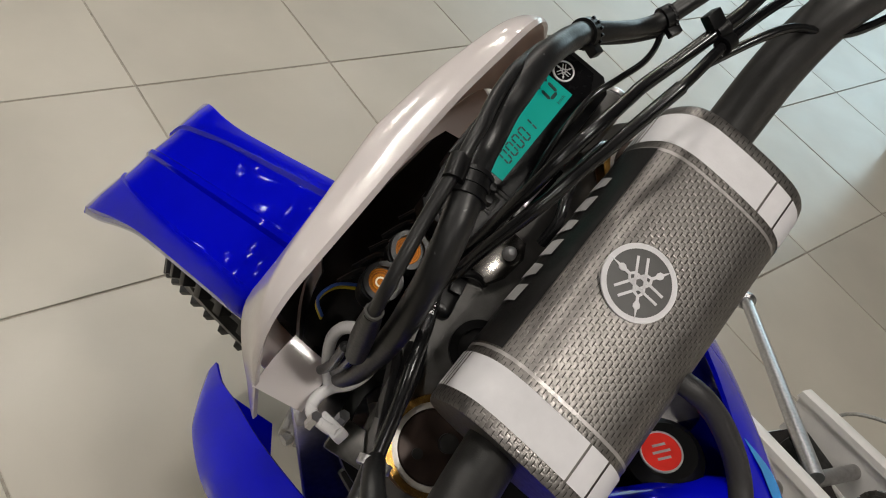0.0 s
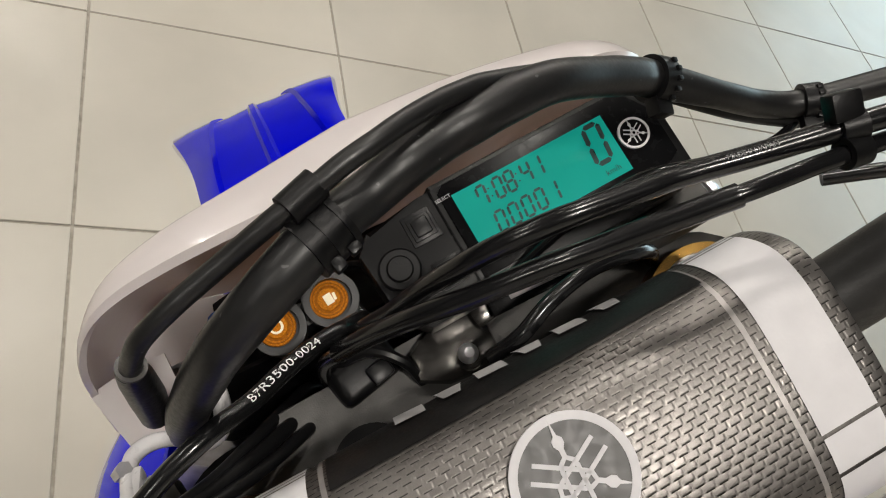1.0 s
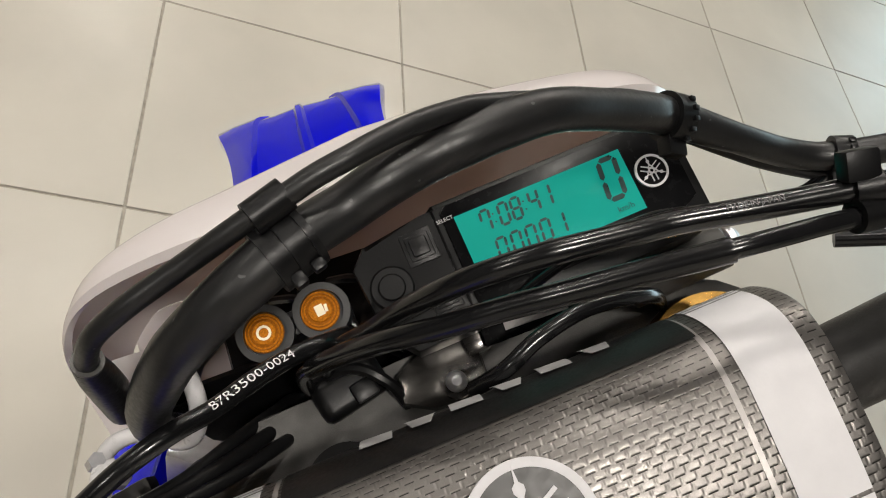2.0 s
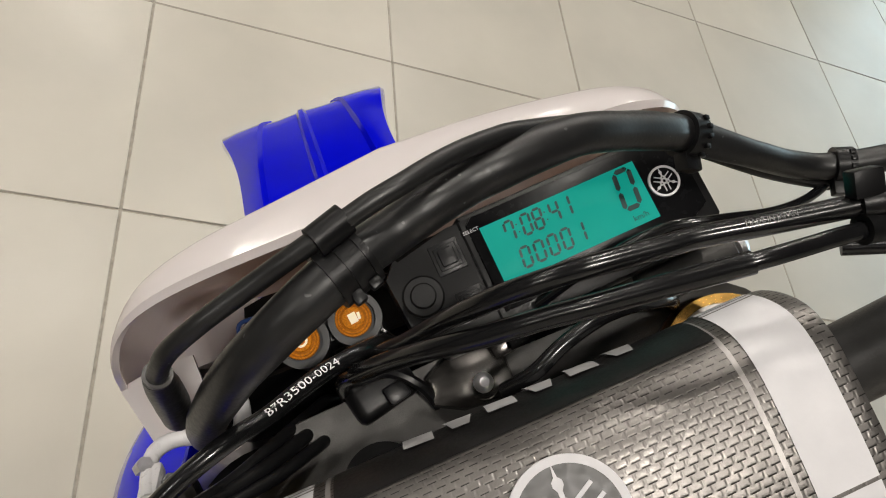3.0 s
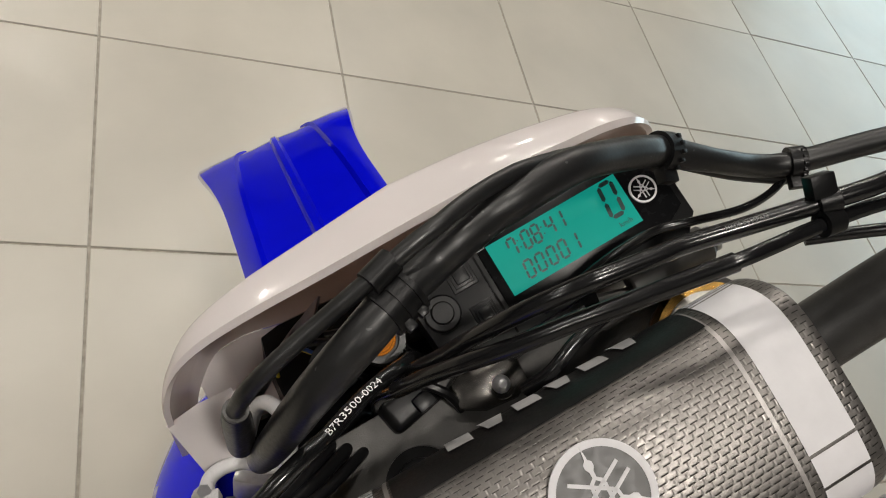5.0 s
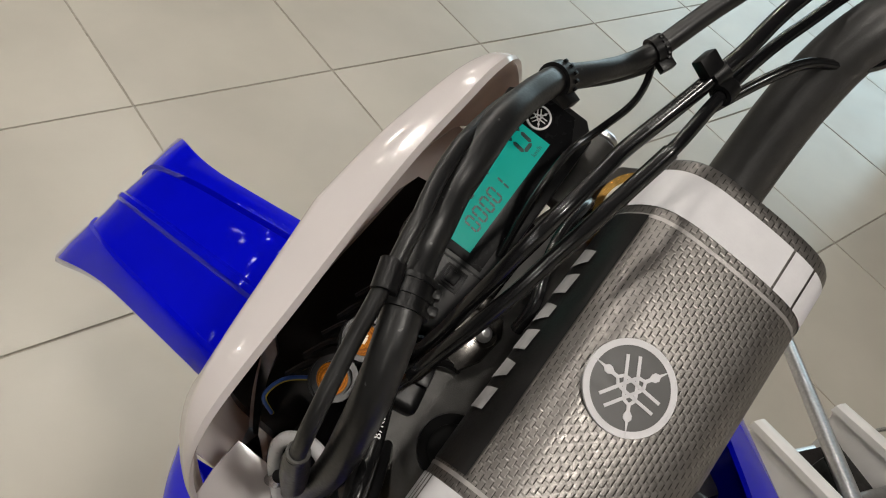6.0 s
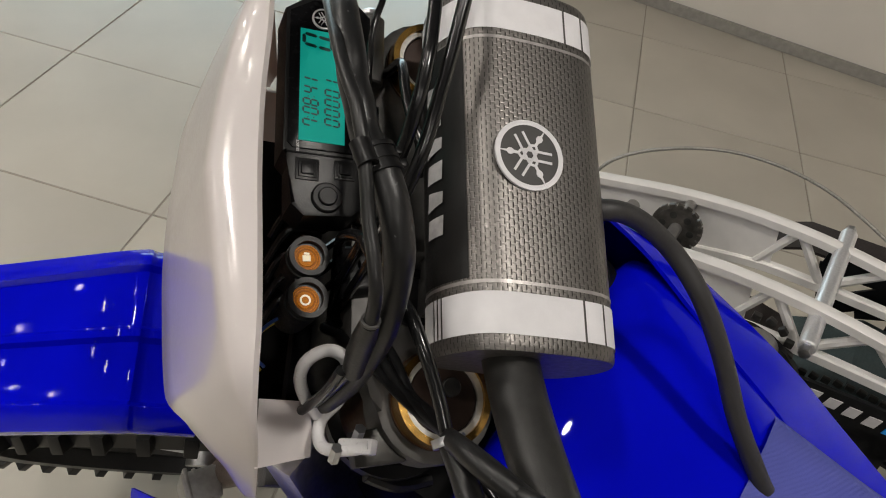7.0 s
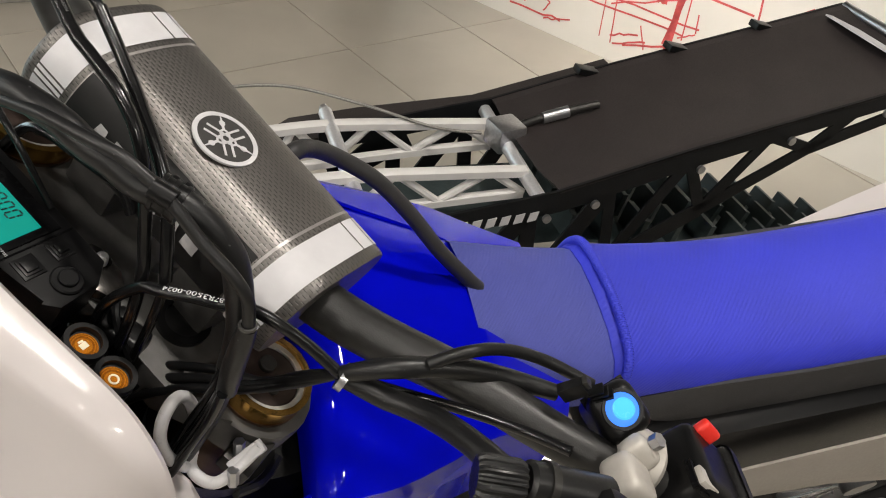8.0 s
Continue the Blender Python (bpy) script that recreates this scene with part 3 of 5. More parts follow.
clamp = spart("triple_clamp", prism(clamp_outline(), 0.024, pose(0, 0, -0.112), bevel=0.003), CLAMP, "grey cast upper triple clamp with a sandy finish")
part("clamp_ring", ring((-0.061, 0.008, -0.089), (0, 0, 1), 0.017, 0.012, 0.005), BLACK, clamp, "black ring in the clamp", STEER)
part("stem_nut", drum((CX + 0.002, -0.012, -0.089), (CX + 0.002, -0.012, -0.078), 0.015, seg=6), STEEL, clamp, "steel stem nut", STEER)
part("rubber_plug", drum((-0.061, 0.008, -0.089), (-0.061, 0.008, -0.0865), 0.0118), RUBBER, clamp, "", STEER)
for x, y in ((-0.118, -0.008), (0.090, 0.005)):
    fork = spart("fork_leg", drum((x, y, -0.96), (x, y, -0.60), 0.024, 0.024, 32, bm=drum((x, y, -0.60), (x, y, -0.086), 0.0285, 0.0285, 32)), BRONZE, "dark bronze fork leg")
    part("fork_cap", ring((x, y, -0.088), (0, 0, 1), 0.0278, 0.0239, 0.014), GOLD, fork, "gold fork cap rim", STEER)
    part("cap_scale", ring((x, y, -0.088), (0, 0, 1), 0.0238, 0.0206, 0.0118), CAPSCALE, fork, "pale graduated ring", STEER)
    part("cap_face", drum((x, y, -0.088), (x, y, -0.0775), 0.0205, bevel=0.001), CAPFACE, fork, "dark brown fork cap face", STEER)
    part("adjuster", drum((x + 0.006, y - 0.004, -0.0785), (x + 0.006, y - 0.004, -0.074), 0.0055, bevel=0.0006), IRON, fork, "dark adjuster screw", STEER)
    part("bleed_screw", drum((x - 0.009, y + 0.005, -0.0785), (x - 0.009, y + 0.005, -0.0755), 0.003), IRON, fork, "", STEER)
for x in (-0.055, 0.038):
    bm = box((0.036, 0.044, 0.062), pose(x, -0.016, -0.062), 0.004)
    spart("bar_clamp", bm, CLAMP, "cast handlebar clamp under the pad")
spart("steering_head", box((0.15, 0.075, 0.22), pose(-0.018, -0.016, -0.225), 0.012), BLACK, "dark steering head between the clamps")
spart("lower_clamp", prism([(-0.16, -0.03), (0.12, -0.02), (0.12, 0.05), (-0.16, 0.045)], 0.03, pose(0, 0, -0.34), bevel=0.004), CLAMP, "cast lower triple clamp")

# ---- headlight cowl ----
RIM = [(0.122, 0.086, -0.185), (0.121, 0.098, -0.125), (0.115, 0.106, -0.083), (0.102, 0.109, -0.060), (0.083, 0.110, -0.048), (0.060, 0.110, -0.044), (0.025, 0.110, -0.043), (-0.017, 0.1075, -0.0425), (-0.060, 0.1035, -0.039), (-0.095, 0.1005, -0.036),
       (-0.119, 0.0980, -0.042), (-0.135, 0.0940, -0.056), (-0.148, 0.088, -0.080), (-0.158, 0.082, -0.116), (-0.170, 0.074, -0.166)]


def cowl(steps, first=0, last=None):
    """Rows of the cowl from its rim down; each row: spread, forward and down where the brow is flat, and where it peaks."""
    R = spline(RIM, 4)
    n = len(R)
    rows = []
    for o, dy, dz, py, pz in steps:
        row = []
        for i, p in enumerate(R):
            u = i / (n - 1)
            edge = min(u, 1 - u)
            e = min(1.0, 0.08 + 3.3 * edge)
            low = min(1.0, 0.08 + (2.6 if u < 0.5 else 1.55) * edge)
            sx = (u - 0.5) * 2
            f = max(0.0, 1 - abs(u - 0.5) / (0.34 if u < 0.5 else 0.28))
            y, z = dy * e * (1 - f) + py * f, dz * low * (1 - f) + pz * f
            row.append(Vector((p.x + 0.010 * o * sx * low, p.y + 0.003 * min(1.0, edge * 5) + y, p.z + z)))
        rows.append(row[first:last])
    return shell(rows, -0.0030)


COWL_ROWS = [(0, 0, 0, 0, 0), (0.06, 0.0016, 0.0016, 0.0014, 0.0012), (0.12, 0.0026, 0.0008, 0.007, -0.0016), (0.20, 0.0044, -0.003, 0.0190, -0.0085), (0.22, 0.0052, -0.006, 0.0203, -0.0102), (0.25, 0.0060, -0.010, 0.0215, -0.0155),
             (0.31, 0.0075, -0.018, 0.0220, -0.0235), (0.45, 0.0118, -0.042, 0.0232, -0.048), (0.65, 0.0185, -0.098, 0.0258, -0.100), (0.85, 0.0245, -0.160, 0.0280, -0.160), (1.0, 0.028, -0.205, 0.0295, -0.210), (1.0, 0.024, -0.235, 0.0255, -0.240)]
cowl_part = spart("headlight_cowl", cowl(COWL_ROWS), COWL, "glossy white headlight cowl with a rolled rim and a creased brow")
part("cowl_floor", cowl([(1.0, 0.0235, -0.234, 0.0250, -0.239), (0.9, 0.010, -0.245, 0.010, -0.248), (0.7, -0.015, -0.252, -0.015, -0.252), (0.5, -0.045, -0.252, -0.045, -0.252)], 8, -8), COWL, cowl_part, "inner floor of the cowl", STEER)
part("cowl_tab", shell([[Vector((-0.158, 0.087, -0.110)), Vector((-0.150, 0.057, -0.113))], [Vector((-0.140, 0.089, -0.103)), Vector((-0.137, 0.059, -0.106))], [Vector((-0.124, 0.089, -0.105)), Vector((-0.123, 0.061, -0.108))]], 0.004), COWL, cowl_part, "white fixing tab", STEER)
spart("headlight_shell", box((0.19, 0.080, 0.11), pose(-0.022, 0.082, -0.238, -4), 0.018), BLACK, "black rear shell of the headlight")
spart("inner_cover", shell([[Vector((x, 0.060 + d, z - 0.15 * abs(x + 0.02))) for x in (-0.130, -0.10, -0.06, -0.02, 0.02, 0.06, 0.10)] for d, z in ((0.012, -0.112), (0.0, -0.125), (-0.008, -0.16), (-0.012, -0.24))], 0.003), BLACK, "black inner cover behind the cowl")

# ---- speedometer ----
SP_TOP = -0.0567
SPEED = pose(0.0356, 0.0812, SP_TOP) @ pose(0, 0, 0, 0, 0, 4.0)
meter = part("speedometer", prism([(-0.0665, -0.020), (-0.057, -0.032), (0.060, -0.032), (0.068, -0.024), (0.068, 0.004), (0.057, 0.0180), (-0.032, 0.0180), (-0.037, 0.0135), (-0.062, 0.0130), (-0.0685, 0.006)], 0.024, pose(0, 0, -0.024), bevel=0.0022),
             BLACK, bike, "black digital speedometer with a lit green display", STEER @ SPEED)
part("meter_window", prism([(-0.030, -0.025), (0.050, -0.025), (0.064, -0.018), (0.064, 0.002), (0.055, 0.0155), (-0.027, 0.0155), (-0.030, 0.013)], 0.0012, pose(0, 0, -0.0002), bevel=0.0004), GLOSS, meter, "gloss black window surround")
part("seam", box((0.0009, 0.046, 0.0012), pose(-0.0325, -0.007, 0.0)), GLOSS, meter)
LW, LH = 0.0692, 0.0255
LX, LY = -0.0255, -0.0157
part("display", box((LW, LH, 0.0006), pose(LX + LW / 2, LY + LH / 2, 0.0013)), LCD, meter, "green backlit liquid crystal display", flat=True)


def seven(ch, x, y, w, h, z=0.0019, slant=0.12):
    """A digit of seven bars, each a part of its own."""
    on = {"0": "abcdef", "1": "bc", "2": "abged", "3": "abgcd", "4": "fgbc", "5": "afgcd", "6": "afgedc", "7": "fabc", "8": "abcdefg", "9": "abcdfg"}[ch]
    t = 0.13 * h
    g = 0.02 * h
    e = {"a": (0, h, w, h), "b": (w, h, w, h / 2), "c": (w, h / 2, w, 0), "d": (0, 0, w, 0), "e": (0, 0, 0, h / 2), "f": (0, h / 2, 0, h), "g": (0, h / 2, w, h / 2)}
    for key in on:
        ax, ay, bx, by = e[key]
        a, b = Vector((ax, ay)), Vector((bx, by))
        d = (b - a).normalized()
        n2 = Vector((-d.y, d.x)) * t / 2
        a, b = a + d * g, b - d * g
        bm = bmesh.new()
        bm.faces.new([bm.verts.new((x + q.x + slant * q.y, y + q.y, z)) for q in (a, a + d * t / 2 + n2, b - d * t / 2 + n2, b, b - d * t / 2 - n2, a + d * t / 2 - n2)])
        part("digit_segment", bm, LCDDARK, meter, "dark display segment", STEER @ SPEED, True)


def digits(text, x, y, w, h, step):
    for ch in text:
        if ch == ":":
            for dy in (0.28, 0.68):
                part("colon_dot", box((0.0006, 0.0006, 0.0001), pose(x + 0.0004, y + dy * h, 0.0019)), LCDDARK, meter, "dark colon dot", STEER @ SPEED, True)
            x += step * 0.42
        else:
            seven(ch, x, y, w, h)
            x += step


digits("7:08:41", LX + 0.0085, LY + 0.0152, 0.0034, 0.0082, 0.0052)
digits("00001", LX + 0.0100, LY + 0.0032, 0.0036, 0.0080, 0.0060)
digits("0", LX + 0.0575, LY + 0.0078, 0.0066, 0.0158, 0.01)


def flat_text(text, size, m, mat, parent, label=""):
    bm = lettering(text, size)
    return part("lettering", bm, mat, parent, label, m, True)


flat_text("km/h", 0.0034, STEER @ SPEED @ pose(LX + 0.0585, LY + 0.0022, 0.0019), LCDDARK, meter, "small dark display letters")
flat_text("SELECT", 0.0021, STEER @ SPEED @ pose(-0.0325, 0.0095, 0.0016), GREYCLIP, meter, "small grey printed letters")
emblem(0.0518, -0.0032, 0.0018, 0.0066, meter, GLOSS, STEER @ SPEED)
for bx, by, s in ((-0.0418, 0.0046, 1.0), (-0.0403, -0.0160, 0.9)):
    bt = part("push_button", box((0.0068 * s, 0.0072 * s, 0.003), pose(bx, by, 0.0012), 0.001), BLACK, meter, "square black rubber push button")
    part("button_frame", box((0.0125 * s, 0.013 * s, 0.0012), pose(bx, by, 0.0002), 0.0005, bm=box((0.0095 * s, 0.0098 * s, 0.0022), pose(bx, by, 0.0004), 0.0005)), BLACK, meter, "raised button frame")
part("round_knob", drum((-0.0572, -0.0062, -0.001), (-0.0572, -0.0062, 0.0022), 0.0085, bevel=0.0008, bm=drum((-0.0572, -0.0062, 0.002), (-0.0572, -0.0062, 0.0042), 0.0052, bevel=0.0006)), BLACK, meter, "round black rubber knob")

# ---- warning lamps ----
led_holder = spart("lamp_holder", drum((-0.0506, 0.0754, -0.112), (-0.0506, 0.0754, -0.0745), 0.0104, 0.0112, 28, bm=drum((-0.0738, 0.0741, -0.112), (-0.0738, 0.0741, -0.0745), 0.0104, 0.0112, 28, bm=box((0.020, 0.011, 0.030), pose(-0.0622, 0.0748, -0.093, 0, 0, 3), 0.003))), RUBBER, "black rubber twin sleeve of the warning lamps")
for k, (lx, ly, lz) in enumerate(((-0.0506, 0.0754, -0.0728), (-0.0738, 0.0741, -0.0728))):
    lamp_ob = spart("warning_lamp", ring((lx, ly, lz - 0.016), (0.05, -0.05, 1), 0.0112, 0.0084, 0.0185), RUBBER, "black rim of an amber warning lamp", led_holder)
    bm = drum((lx, ly, lz - 0.012), (lx, ly, lz - 0.0015), 0.0083, 0.0083, bevel=0.0006)
    spart("amber_lens", bm, AMBER, "ribbed amber lens", led_holder)
    spart("lens_core", drum((lx, ly, lz - 0.0016), (lx, ly, lz - 0.0009), 0.0048, 0.0044, 24), AMBERCORE, "paler core of the lens", led_holder)
    for rr in (0.0060, 0.0072):
        spart("lens_ring", ring((lx, ly, lz - 0.0016), (0, 0, 1), rr + 0.0003, rr - 0.0003, 0.0006, 28), AMBERCORE, "moulded ring of the lens", led_holder)
    bm = ring((lx, ly, lz - 0.0010), (0, 0, 1), 0.0030, 0.0020, 0.0006, 12) if k else box((0.0034, 0.0044, 0.0006), pose(lx, ly, lz - 0.0007, 0, 0, 8), bm=box((0.0012, 0.003, 0.0006), pose(lx + 0.0026, ly + 0.0002, lz - 0.0007)))
    spart("icon", bm, AMBERICON, "pale warning symbol", led_holder)

# ---- bracket bolt and stays ----
stay = spart("meter_stay", prism([(-0.032, 0.030), (-0.020, 0.024), (-0.004, 0.023), (0.004, 0.028), (0.004, 0.042), (-0.002, 0.048), (-0.020, 0.048), (-0.031, 0.042)], 0.012, pose(0, 0, -0.0905), bevel=0.0045), STAYMAT, "smoked plated meter stay with rounded corners")
part("stay_ear", box((0.012, 0.010, 0.010), pose(0.004, 0.044, -0.080, 0, 0, 10), 0.003), STAYMAT, stay, "", STEER)
part("bolt", drum((-0.009, 0.032, -0.081), (-0.009, 0.032, -0.0725), 0.0046, 0.0034, 20, 0.0014), BRIGHT, stay, "domed bright bolt", STEER)
part("washer", drum((-0.009, 0.032, -0.0812), (-0.009, 0.032, -0.0785), 0.0072, bevel=0.0005), STAYMAT, stay, "dark plated washer", STEER)
plug = spart("connector_block", box((0.030, 0.018, 0.014), pose(-0.050, 0.044, -0.088, 0, 8, 14), 0.005, seg=3), BLACK, "black wiring connector block")
part("connector_latch", box((0.010, 0.008, 0.005), pose(-0.044, 0.041, -0.080, 0, 8, 14), 0.0015), BLACK, plug, "", STEER)
spart("short_wire", tube([(-0.030, 0.030, -0.086), (-0.034, 0.040, -0.076), (-0.046, 0.050, -0.076), (-0.066, 0.050, -0.088)], 0.0024, 8, 5), BLACK, "short black wire beside the stay")
for col, dz in ((YELLOWWIRE, 0.0), (BLUEWIRE, 0.012)):
    spart("lamp_wire", tube([(-0.078, 0.082, -0.112 + dz), (-0.088, 0.092, -0.108 + dz), (-0.100, 0.094, -0.112 + dz), (-0.104, 0.086, -0.125 + dz)], 0.0010, 8, 5), col, "thin coloured lamp wire")
slot_plate = spart("slotted_stay", prism([(0.006, 0.040), (0.048, 0.041), (0.050, 0.056), (0.006, 0.056)], 0.002, pose(0, 0, -0.072), bevel=0.0006), GLOSS, "flat dark stay with slots")
for k in range(2):
    part("slot", box((0.026, 0.0032, 0.0008), pose(0.028 + 0.003 * k, 0.0452 + 0.006 * k, -0.0698), 0.0003), COWL, slot_plate, "pale gap seen through the stay", STEER)
spart("stay_tube", drum((0.070, 0.0445, -0.086), (0.113, 0.0478, -0.080), 0.0092, bevel=0.001), CLAMP, "cast stub beside the fork cap")
spart("stay_bolt", drum((0.113, 0.0478, -0.080), (0.1185, 0.0482, -0.0795), 0.0068, bevel=0.0015), STEEL, "bright stay bolt")
strip_line = spline([(-0.074, 0.113, -0.150), (-0.088, 0.108, -0.160), (-0.106, 0.097, -0.162), (-0.122, 0.084, -0.155), (-0.126, 0.078, -0.160)], 5)
spart("side_stay", shell([[p + Vector((0.0050, 0.0060, 0.0030)) * f for f in (-1, -0.6, 0.6, 1)] for p in strip_line], 0.002), STEEL, "bent bright steel stay behind the cowl")

# grey wire clip of the cowl
LOOP = [(-0.130, 0.0565, -0.1005), (-0.122, 0.066, -0.092), (-0.1135, 0.0722, -0.079), (-0.1065, 0.0712, -0.067), (-0.102, 0.063, -0.061), (-0.1035, 0.053, -0.066), (-0.111, 0.046, -0.079), (-0.122, 0.047, -0.093), (-0.131, 0.0535, -0.1005), (-0.141, 0.0560, -0.097), (-0.1482, 0.0530, -0.091), (-0.149, 0.044, -0.080), (-0.1475, 0.035, -0.068)]
loop = spart("cable_guide", tube(LOOP, 0.0035, 10, 5), GUIDE, "grey-white plastic cable guide loop")
part("guide_foot", box((0.008, 0.022, 0.006), pose(-0.1475, 0.040, -0.0755, -52, 0, -4), 0.0015), GUIDE, loop, "", STEER)
for dx, dy, dz in ((0.004, -0.004, 0.0), (-0.006, 0.006, -0.006)):
    part("guide_bolt", drum((-0.148 + dx, 0.043 + dy, -0.082 + dz), (-0.1425 + dx, 0.0435 + dy, -0.073 + dz), 0.0033, seg=6), STEEL, loop, "small bright hexagon bolt", STEER)
spart("guide_stay", box((0.02, 0.03, 0.012), pose(-0.145, 0.022, -0.10, 0, 0, 10), 0.002), IRON, "dark bracket under the cable guide")

# ---- hoses and cables at the bars ----
FAT = [(-0.124, 0.054, -0.100), (-0.118, 0.050, -0.062), (-0.109, 0.050, -0.028), (-0.0990, 0.0516, 0.000), (-0.0822, 0.0567, 0.0285), (-0.0700, 0.0610, 0.0382), (-0.0590, 0.0653, 0.0428), (-0.0485, 0.0698, 0.0438), (-0.0380, 0.0744, 0.0405), (-0.0265, 0.0782, 0.0378),
       (-0.0150, 0.0814, 0.0385), (-0.0025, 0.0845, 0.0368), (0.010, 0.0862, 0.0362), (0.0235, 0.0880, 0.0332), (0.0375, 0.0888, 0.0285), (0.0555, 0.0882, 0.0160), (0.0700, 0.0866, 0.0060), (0.0810, 0.0849, -0.0035), (0.104, 0.0740, -0.0150), (0.126, 0.0660, -0.0290),
       (0.1441, 0.0597, -0.0307), (0.180, 0.050, -0.018), (0.22, 0.034, 0.002), (0.27, 0.0, 0.03)]
loom = spart("wiring_loom", tube(FAT, [0.0058] * 3 + [0.0064] * 4 + [0.0069] * 7 + [0.0064] * 4 + [0.0052] * 6, 20, 8, wobble=0.02), RUBBER, "thick black rubber-sleeved wiring loom")
THIN = [(-0.1051, 0.0652, 0.0215), (-0.0990, 0.0672, 0.0325), (-0.0932, 0.0689, 0.0376), (-0.0838, 0.0715, 0.0412), (-0.0749, 0.0739, 0.0428), (-0.0659, 0.0761, 0.0447), (-0.0568, 0.0781, 0.0476), (-0.048, 0.0801, 0.0497), (-0.0392, 0.0819, 0.0512), (-0.0305, 0.0842, 0.0519), (-0.0216, 0.0862, 0.0514), (-0.0124, 0.0889, 0.0489), (-0.0028, 0.0912, 0.0458), (0.0072, 0.0928, 0.0420), (0.0181, 0.0937, 0.0365), (0.045, 0.0935, 0.018), (0.074, 0.089, -0.008), (0.115, 0.068, -0.030), (0.142, 0.056, -0.040)]
thin = spart("switch_lead", tube(THIN, 0.0031, 12, 8), RUBBER, "slim black cable beside the loom")
part("boot", tube([(-0.1053, 0.0651, 0.0205), (-0.108, 0.0635, 0.008), (-0.112, 0.061, -0.010), (-0.117, 0.0575, -0.030)], [0.0042, 0.0054, 0.0058, 0.0052], 16, 5), RUBBER, thin, "flared rubber boot", STEER)
part("ferrule", ring((-0.1051, 0.0652, 0.0205), (0.42, 0.14, 0.9), 0.0044, 0.0033, 0.0016, 20), CLAMP, thin, "grey rim of the boot", STEER)


def band_clip(c, axis, r, parent, wide=0.007):
    """A cable tie: toothed band, its head and tail."""
    c, t = Vector(c), Vector(axis).normalized()
    tie = spart("cable_tie", ring(c - t * wide / 2, t, r + 0.0016, r - 0.0002, wide, 28), BLACK, "black plastic cable tie", parent)
    u = t.orthogonal().normalized()
    head = Matrix.Translation(c + (t.cross(u) * 0.6 - u * 0.8).normalized() * (r + 0.003)) @ t.to_track_quat("X", "Z").to_matrix().to_4x4()
    spart("tie_head", box((wide * 1.15, 0.0065, 0.0055), head, 0.0008), BLACK, "", parent)
    v = t.cross(u)
    for k in range(9):
        a = 0.3 + 0.42 * k
        tooth = Matrix.Translation(c + (u * math.cos(a) + v * math.sin(a)) * (r + 0.0018) + t * wide * 0.28) @ t.to_track_quat("X", "Z").to_matrix().to_4x4()
        spart("tie_tooth", box((wide * 0.3, 0.0016, 0.0016), tooth, 0.0003), BLACK, "", parent)
    return tie


def saddle(fat, slim, axis, parent):
    """A broad clip round two hoses, with a raised ridge, a web between them and a latch."""
    t = Vector(axis).normalized()
    p, q = Vector(fat), Vector(slim)
    clip = spart("hose_clip", ring(p - t * 0.0062, t, 0.0086, 0.0066, 0.0124, 32, bm=ring(p - t * 0.0064, t, 0.0093, 0.0068, 0.0020, 32, bm=ring(p + t * 0.0044, t, 0.0093, 0.0068, 0.0020, 32, bm=ring(p - t * 0.0012, t, 0.0092, 0.0068, 0.0024, 32)))), BLACK, "broad black double hose clip", parent)
    spart("clip_ring", ring(q - t * 0.0055, t, 0.0046, 0.0028, 0.0110, 24), BLACK, "", parent)
    m = Matrix.Translation((p + q) / 2) @ t.to_track_quat("X", "Z").to_matrix().to_4x4()
    spart("clip_web", box((0.011, 0.0062, 0.006), m, 0.001), BLACK, "", parent)
    down = (Vector((0.0, -1.0, 0.25)) - t * Vector((0.0, -1.0, 0.25)).dot(t)).normalized()
    for k, d in enumerate((-0.0030, 0.0030)):
        m = Matrix.Translation(p + down * 0.0094 + t * d) @ t.to_track_quat("X", "Z").to_matrix().to_4x4()
        spart("clip_latch", box((0.0036, 0.0040 - 0.001 * k, 0.0040), m, 0.0008), BLACK, "", parent)
    return clip


saddle((-0.0430, 0.0722, 0.0424), (-0.0436, 0.0810, 0.0506), (0.92, 0.36, -0.12), loom)
spart("loom_sleeve", tube(FAT[2:8] + [(-0.0465, 0.0706, 0.0434)], [0.0064, 0.0067, 0.0070, 0.0072, 0.0073, 0.0073, 0.0073], 20, 6, wobble=0.02), RUBBER, "smooth rubber sleeve over the loom", loom)
band_clip((0.0810, 0.0849, -0.0035), (0.81, -0.22, -0.54), 0.0066, loom)
band_clip((0.1441, 0.0597, -0.0307), (0.9, -0.32, 0.1), 0.0053, loom)
part("tie_ring", ring((0.0865, 0.0823, -0.0068), (0.81, -0.22, -0.54), 0.0060, 0.0048, 0.006, 24), TAPE, loom, "grey tape round the loom", STEER)

TH1 = [(-0.060, 0.036, -0.170), (-0.058, 0.050, -0.105), (-0.053, 0.054, -0.060), (-0.0440, 0.0532, -0.030), (-0.0331, 0.0523, -0.0110), (-0.0222, 0.0523, 0.0077), (-0.0125, 0.0519, 0.0205), (-0.0034, 0.0516, 0.0285), (0.0056, 0.0509, 0.0335), (0.0147, 0.0503, 0.0362), (0.0234, 0.0495, 0.0372), (0.0436, 0.0477, 0.0365), (0.0544, 0.0468, 0.0360), (0.0719, 0.0436, 0.0378), (0.0882, 0.0406, 0.0412), (0.1000, 0.0385, 0.0440), (0.115, 0.036, 0.0455), (0.150, 0.032, 0.046), (0.21, 0.016, 0.047), (0.28, -0.03, 0.055)]
upper = spart("throttle_cable", tube(TH1, 0.0034, 14, 6), CABLE, "glossy black throttle cable")
